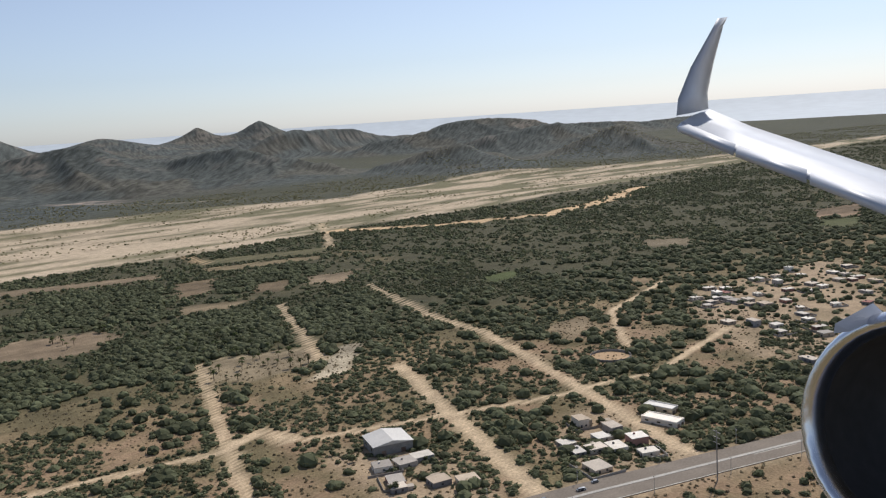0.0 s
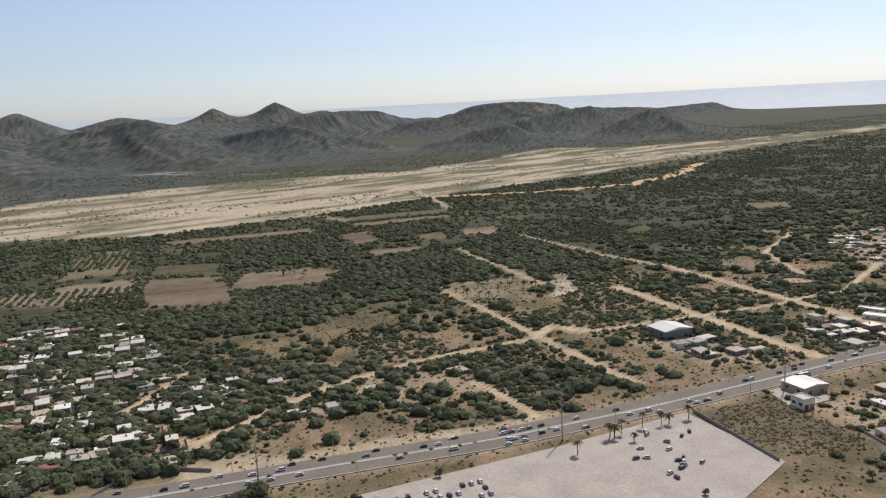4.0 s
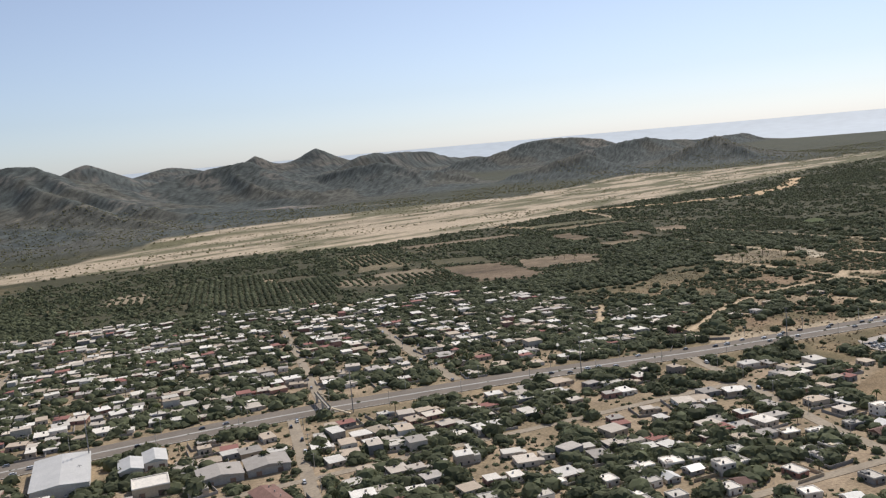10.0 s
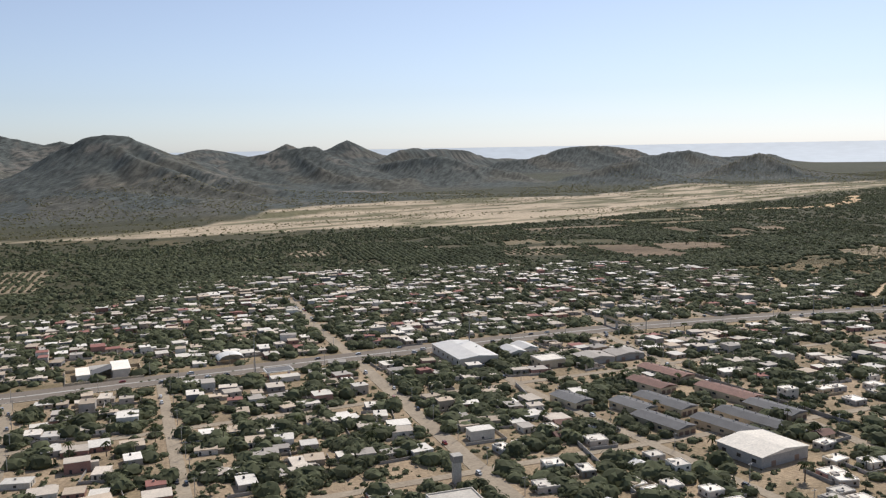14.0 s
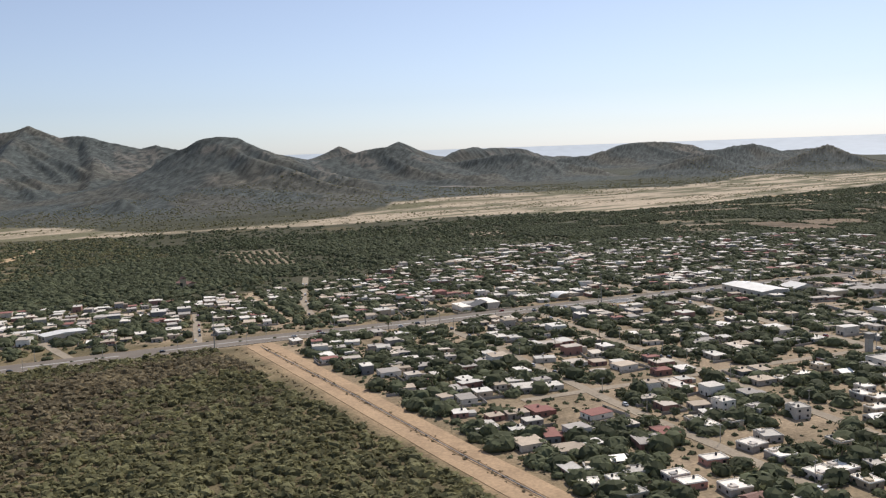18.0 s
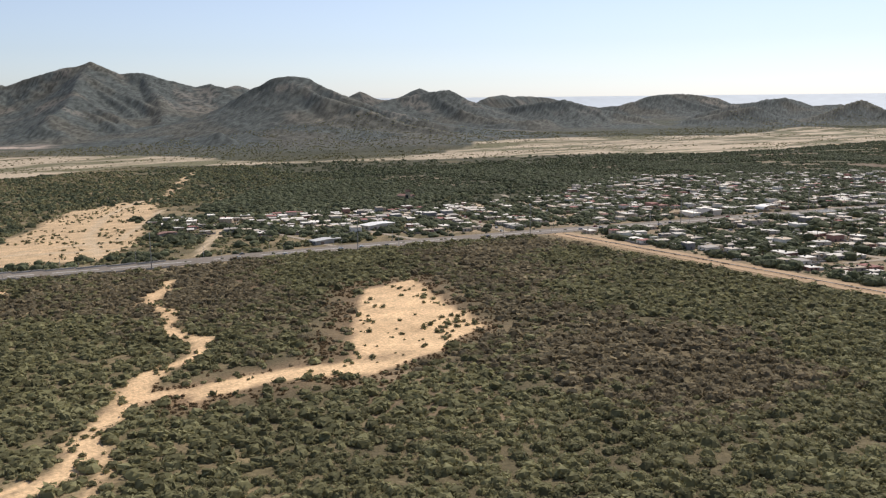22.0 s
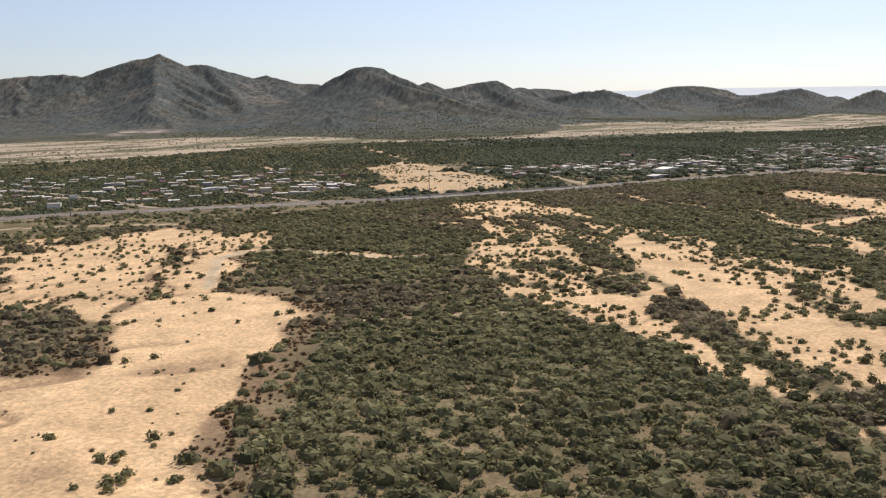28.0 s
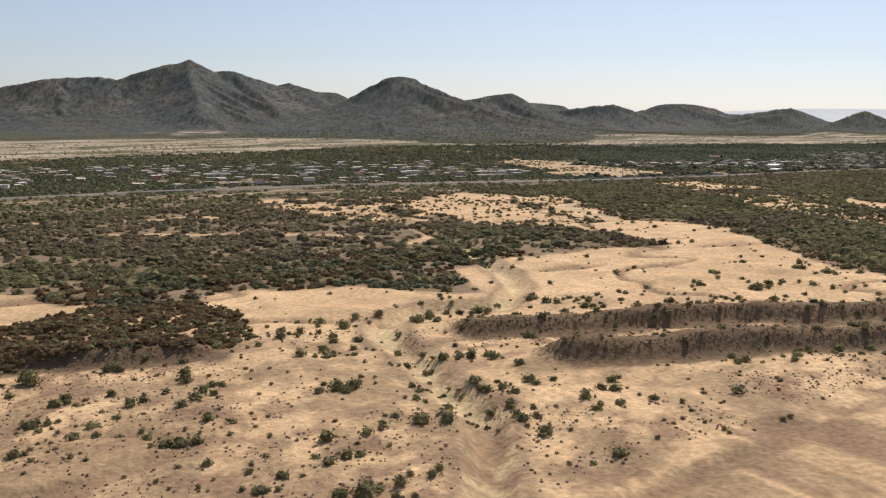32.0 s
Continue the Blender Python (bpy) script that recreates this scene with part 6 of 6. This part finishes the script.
for h, tall, label, where in ((13.5, True, "tall steel power pylon beside the highway", along(9.5, 78, 30)), (4.6, False, "concrete utility pole beside the road", along(7.6, 24) + along(-7.6, 26, 9))):
    first = tagged(pole(h, tall), label, "pylon" if tall else "pole", "pylons along the highway" if tall else "poles along the highway")
    for k, (x, y, turn) in enumerate(where):
        m = pose(x, y, float(height(x, y)), 0, 0, turn + 90)
        if k:
            copy_thing(first, m)
        else:
            first.matrix_basis = m
first = tagged(pole(4.2, False), "concrete utility pole beside a town street", "pole", "poles along the streets")
n = 0
for pts, half in STREETS[:10]:
    (ax, ay), (bx, by) = pts[0], pts[-1]
    d = math.hypot(bx - ax, by - ay)
    for k in range(1, int(d / 20)):
        t = k * 20 / d
        x, y = np.interp(t, np.linspace(0, 1, len(pts)), [p[0] for p in pts]), np.interp(t, np.linspace(0, 1, len(pts)), [p[1] for p in pts])
        m = pose(x - (by - ay) / d * (half + 0.5), y + (bx - ax) / d * (half + 0.5), float(height(x, y)), 0, 0, math.degrees(math.atan2(by - ay, bx - ax)) + 90)
        if n:
            copy_thing(first, m)
        else:
            first.matrix_basis = m
        n += 1


def palm(h, seed):
    r = random.Random(seed)
    root = new("palm_tree")
    bm = bmesh.new()
    tube(bm, (0, 0, -0.3), (0.1, 0, h * 0.5), 0.12, 0.09, 7)
    tube(bm, (0.1, 0, h * 0.5), (0.05, 0.05, h), 0.09, 0.07, 7)
    part("trunk", bm, M["bark"], root)
    bm = bmesh.new()
    for k in range(18):
        a, drop = k * 2.4, r.uniform(-0.5, 0.55)
        d, s = Vector((math.cos(a), math.sin(a), 0)), Vector((-math.sin(a), math.cos(a), 0))
        pts = [Vector((0.05, 0.05, h)) + d * (q * 1.25) + Vector((0, 0, drop * q - 0.75 * q * q)) for q in (0, 0.35, 0.7, 1.0)]
        rows = [[bm.verts.new(p - s * g), bm.verts.new(p + Vector((0, 0, 0.05))), bm.verts.new(p + s * g)] for p, g in zip(pts, (0.04, 0.17, 0.14, 0.02))]
        for p, q in zip(rows[:-1], rows[1:]):
            bm.faces.new((p[0], p[1], q[1], q[0]))
            bm.faces.new((p[1], p[2], q[2], q[1]))
    part("crown", bm, M["palm"], root, "drooping green fronds")
    return root


PALMS = [palm(3.0, 1), palm(4.0, 2), palm(2.4, 3)]
r = random.Random(23)
spots = []
while len(spots) < 110:
    x, y = r.uniform(-500, -70), r.uniform(66, 400)
    if town_at(np.array([x]), np.array([y]))[0] > 3 and off_roads(np.array([x]), np.array([y]), 1.0)[0]:
        spots.append((x, y))
spots += [(112 + r.uniform(-12, 30), 372 + r.uniform(-20, 30)) for _ in range(24)] + [(r.uniform(98, 150), r.uniform(318, 346)) for _ in range(22)] + [(r.uniform(58, 96), r.uniform(432, 466)) for _ in range(16)] + [(r.uniform(8, 56), r.uniform(152, 160)) for _ in range(9)] + [(-288 + r.uniform(-14, 34), 160 + r.uniform(-34, 30)) for _ in range(14)]
for k, (x, y) in enumerate(spots):
    g = r.uniform(0.8, 1.5)
    m = pose(x, y, float(height(x, y)), 0, 0, r.uniform(0, 360)) @ Matrix.Diagonal((g, g, g, 1))
    if k < 3:
        tagged(PALMS[k], "palm tree with slender trunk among houses", "palm", "palms in the town").matrix_basis = m
    else:
        copy_thing(PALMS[k % 3], m)


# ---------------------------------------------------------------- single bushes and trees near the flight line
def bush(seed, leaves, size, flat, mat, name):
    root = new(name)
    v, f = clump(leaves, size, flat, seed, reach=1.2)
    part("foliage", mesh_of("foliage", v, f, mat), None, root)
    r = random.Random(seed)
    for k in range(4):
        bm = bmesh.new()
        a = k * 1.6 + r.random()
        tube(bm, (0, 0, -0.15), (0.4 * math.cos(a), 0.4 * math.sin(a), 0.5 * flat), 0.05, 0.02, 5)
        part("stem", bm, M["bark"], root)
    return root


SHRUBS = [bush(200 + k, 130, 0.17, 0.68, M["leaf"] if k < 3 else M["dry"], "shrub") for k in range(5)]
r = random.Random(31)
spots = []
while len(spots) < 170:
    if len(spots) % 4 == 0:
        x, y = r.uniform(-1180, -935), r.uniform(50, 125)
    else:
        x, y = spots[-1][0] + r.gauss(0, 2.6), spots[-1][1] + r.gauss(0, 1.8)
    p, q = np.array([x]), np.array([y])
    if y > 46 and sand_at(p, q)[0] > 0.5 and max(bank(p, q, m[0])[0] for m in MOUNDS) < 0.1 and from_line(p, q, GULLY)[0] > 2.5 and (len(spots) % 4 or fbm(p, q, 16, 3, 151)[0] < 0.6):
        spots.append((x, y))
    elif len(spots) % 4 and r.random() < 0.2:
        spots.append((r.uniform(-1180, -1060), r.uniform(52, 100)))
for k, (x, y) in enumerate(spots):
    g = 0.45 + 0.85 * r.random() ** 1.5
    m = pose(x, y, float(height(x, y)), 0, 0, r.uniform(0, 360)) @ Matrix.Diagonal((g, g, g * r.uniform(0.8, 1.3), 1))
    if k < 5:
        tagged(SHRUBS[k], "grey-green desert shrub on bare sand" if k < 3 else "dry brown desert shrub on bare sand", "shrub", "shrubs in the wash").matrix_basis = m
    else:
        copy_thing(SHRUBS[k % 5], m)


def tree(seed):
    root = new("tree")
    r = random.Random(seed)
    bm = bmesh.new()
    tube(bm, (0, 0, -0.4), (0.05, 0, 0.9), 0.14, 0.1, 7)
    part("trunk", bm, M["bark"], root)
    for k in range(4):
        bm = bmesh.new()
        a = k * 1.6 + r.random()
        tube(bm, (0.04, 0, 0.75), (0.8 * math.cos(a), 0.8 * math.sin(a), 1.5), 0.07, 0.03, 5)
        part("limb", bm, M["bark"], root)
    vs, fs, n = [], [], 0
    for k in range(6):
        v, f = clump(46, 0.2, 0.8, seed * 10 + k, reach=1.15)
        v = v * r.uniform(0.62, 0.95) + np.array((r.uniform(-0.8, 0.8), r.uniform(-0.8, 0.8), r.uniform(0.7, 1.5)))
        vs.append(v)
        fs.append(f + n)
        n += len(v)
    part("crown", mesh_of("crown", np.concatenate(vs), np.concatenate(fs), M["tree"]), None, root, "dark green leafy crown")
    return root


TREES = [tree(301), tree(302), tree(303)]
r = random.Random(37)
spots = []
while len(spots) < 150:
    x, y = r.uniform(-500, 200), r.uniform(64, 235)
    p, q = np.array([x]), np.array([y])
    if off_roads(p, q, 1.6)[0] and off_fields(p, q)[0] and in_view(p, q)[0]:
        spots.append((x, y))
for k, (x, y) in enumerate(spots):
    g = r.uniform(0.7, 1.35)
    m = pose(x, y, float(height(x, y)), 0, 0, r.uniform(0, 360)) @ Matrix.Diagonal((g, g, g, 1))
    if k < 3:
        tagged(TREES[k], "broad dark green tree beside houses and tracks", "tree", "trees in the town").matrix_basis = m
    else:
        copy_thing(TREES[k % 3], m)


# ---------------------------------------------------------------- small things along the dirt road and highway
def pipeline():
    root = tagged(new("pipeline"), "dark pipe laid along the middle of the dirt road", "pipe")
    pts = [(-498, 288), (-501, 213), (-505, 150), (-507, 100), (-508, 66)]
    for (ax, ay), (bx, by) in zip(pts[:-1], pts[1:]):
        n = max(1, int(math.hypot(bx - ax, by - ay) / 6))
        for k in range(n):
            p = [(ax + (bx - ax) * t, ay + (by - ay) * t) for t in (k / n, (k + 1) / n)]
            bm = bmesh.new()
            tube(bm, (*p[0], float(height(*p[0])) + 0.3), (*p[1], float(height(*p[1])) + 0.3), 0.12, 0.12, 8)
            part("pipe_length", bm, M["steel"], root)


pipeline()
x, y = scatter(-516, -494, 60, 292, 0.22)
d = from_line(x, y, TRACK)
keep = (d < 1.5) | ((d > 7.2) & (d < 9.5))
strew("verge_brush", M["dry"], SCRUB, x[keep], y[keep], rng.uniform(0.2, 0.55, keep.sum()), "dry verge brush along the dirt road", "brush")
x, y = scatter(-660, 140, 130, 350, 0.25)
d = from_line(x, y, HIGHWAY)
keep = ((d < 0.45) & (rng.random(len(x)) < 0.5)) | ((d > 7.0) & (d < 9.0) & (rng.random(len(x)) < 0.12))
strew("roadside_bush", M["tree"], CROWN, x[keep], y[keep], rng.uniform(0.3, 0.8, keep.sum()), "small dark bushes along the highway", "bush")


# ---------------------------------------------------------------- the airliner's wing at the start of the flight
def airliner():
    """Wing, winglet and engine beside the cabin window from which the flight begins."""
    eye = turned(*PATH[0][1:])

    def at(right, up, ahead):
        return eye @ Vector((right, up, -ahead))

    root = tagged(new("airliner"), "grey airliner wing with winglet and silver-lipped engine in flight", "airplane")

    def skin(name, rings, mat, label="", closed=True, caps=True):
        bm = bmesh.new()
        made = [[bm.verts.new(p) for p in ring] for ring in rings]
        n = len(made[0])
        for a, b in zip(made[:-1], made[1:]):
            for k in range(n if closed else n - 1):
                bm.faces.new((a[k], a[(k + 1) % n], b[(k + 1) % n], b[k]))
        if closed and caps:
            bm.faces.new(made[0][::-1])
            bm.faces.new(made[-1])
        bmesh.ops.recalc_face_normals(bm, faces=bm.faces)
        return part(name, bm, mat, root, label, True)

    def ray(x, y, d):
        k = math.tan(radians(54.1) / 2) / 784
        return at((x - 784) * k * d, (441 - y) * k * d, d)

    # leading edge, upper skin, trailing edge and underside, from the tip inboard
    rings = []
    for x_l, y_l, d_l, x_t, y_t, d_t in ((1197, 226, 9.0, 1256, 193, 9.9), (1300, 270, 7.9, 1330, 224, 9.0), (1430, 318, 6.9, 1440, 260, 8.2), (1600, 385, 5.9, 1600, 312, 7.4), (1900, 500, 4.8, 1900, 415, 6.4)):
        a, b = ray(x_l, y_l, d_l), ray(x_t, y_t, d_t)
        up = (eye.to_3x3() @ Vector((0, 1, 0))) * 0.035
        m1, m2 = a.lerp(b, 0.12), a.lerp(b, 0.45)
        rings.append([a, m1 + up * 0.7, m2 + up, b, m2 - up * 0.6, m1 - up * 0.7])
    skin("wing_panel", rings, M["wing"])
    # slats with their gaps along the leading edge
    for k in range(4):
        p, q = rings[k], rings[k + 1]
        a0, a1 = p[0].lerp(q[0], 0.02), p[0].lerp(q[0], 0.98)
        b0, b1 = p[1].lerp(q[1], 0.02), p[1].lerp(q[1], 0.98)
        up = (eye.to_3x3() @ Vector((0, 1, 0))) * 0.018
        skin("slat", [[a0 - up * 2, a0 + up, b0 + up, b0 - up], [a1 - up * 2, a1 + up, b1 + up, b1 - up]], M["wing"], "pale grey leading-edge slat")
    # winglet
    base_l, base_t = ray(1197, 205, 9.05), ray(1254, 190, 9.8)
    steps = ((1197, 205, 9.05, 1254, 193, 9.8, 0.05), (1200, 175, 9.15, 1252, 165, 9.85, 0.045), (1222, 120, 9.35, 1262, 115, 9.95, 0.035), (1262, 48, 9.6, 1280, 46, 10.0, 0.022), (1270, 33, 9.7, 1288, 30, 10.0, 0.012))
    w = []
    for x_l, y_l, d_l, x_t, y_t, d_t, th in steps:
        a, b = ray(x_l, y_l, d_l), ray(x_t, y_t, d_t)
        n = (eye.to_3x3() @ Vector((0.8, 0, 0.6))) * th
        w.append([a, a.lerp(b, 0.3) + n, b, a.lerp(b, 0.3) - n])
    skin("winglet", w, M["wing"], "upturned grey winglet")
    # engine: barrel, polished lip, dark duct and fan hub
    c = ray(1612, 772, 4.6)
    ahead = (eye.to_3x3() @ Vector((-0.80, 0.02, 0.60))).normalized()
    u = ahead.cross(Vector((0, 0, 1))).normalized()
    v = u.cross(ahead)

    def ring(s, r, n=40):
        return [c + ahead * s + (u * math.cos(k * math.tau / n) + v * math.sin(k * math.tau / n)) * r for k in range(n)]

    skin("nacelle", [ring(-2.4, 0.60), ring(-1.6, 0.70), ring(-0.8, 0.72), ring(-0.12, 0.675)], M["wing"], "grey engine nacelle", caps=False)
    bm = bmesh.new()
    prof = [ring(-0.12, 0.677), ring(-0.05, 0.66), ring(0, 0.625), ring(-0.03, 0.585), ring(-0.14, 0.56)]
    made = [[bm.verts.new(p) for p in r_] for r_ in prof]
    for a, b in zip(made[:-1], made[1:]):
        for k in range(40):
            bm.faces.new((a[k], a[(k + 1) % 40], b[(k + 1) % 40], b[k]))
    part("intake_lip", bm, M["metal"], root, "polished silver intake lip", True)
    bm = bmesh.new()
    prof = [ring(-0.14, 0.56), ring(-0.7, 0.55), ring(-0.72, 0.12), ring(-0.5, 0.01)]
    made = [[bm.verts.new(p) for p in r_] for r_ in prof]
    for a, b in zip(made[:-1], made[1:]):
        for k in range(40):
            bm.faces.new((a[k], a[(k + 1) % 40], b[(k + 1) % 40], b[k]))
    part("intake_duct", bm, M["dark"], root, "dark intake duct with fan hub", True)
    bm = bmesh.new()
    a, b = ray(1545, 560, 4.9), ray(1478, 590, 4.55)
    d = (eye.to_3x3() @ Vector((0.25, 0, -0.2))) * 0.5
    up = (eye.to_3x3() @ Vector((0, 1, 0))) * 0.05
    vs = [bm.verts.new(p) for p in (a - d * 0.1, b - d * 0.1, b + d, a + d, a + up * 1.5, b + up)]
    for f in ((0, 1, 2, 3), (0, 4, 5, 1), (3, 2, 5, 4), (1, 5, 2), (0, 3, 4)):
        bm.faces.new([vs[i] for i in f])
    part("nacelle_strake", bm, M["wing"], root, "pale vortex strake on the nacelle")


airliner()
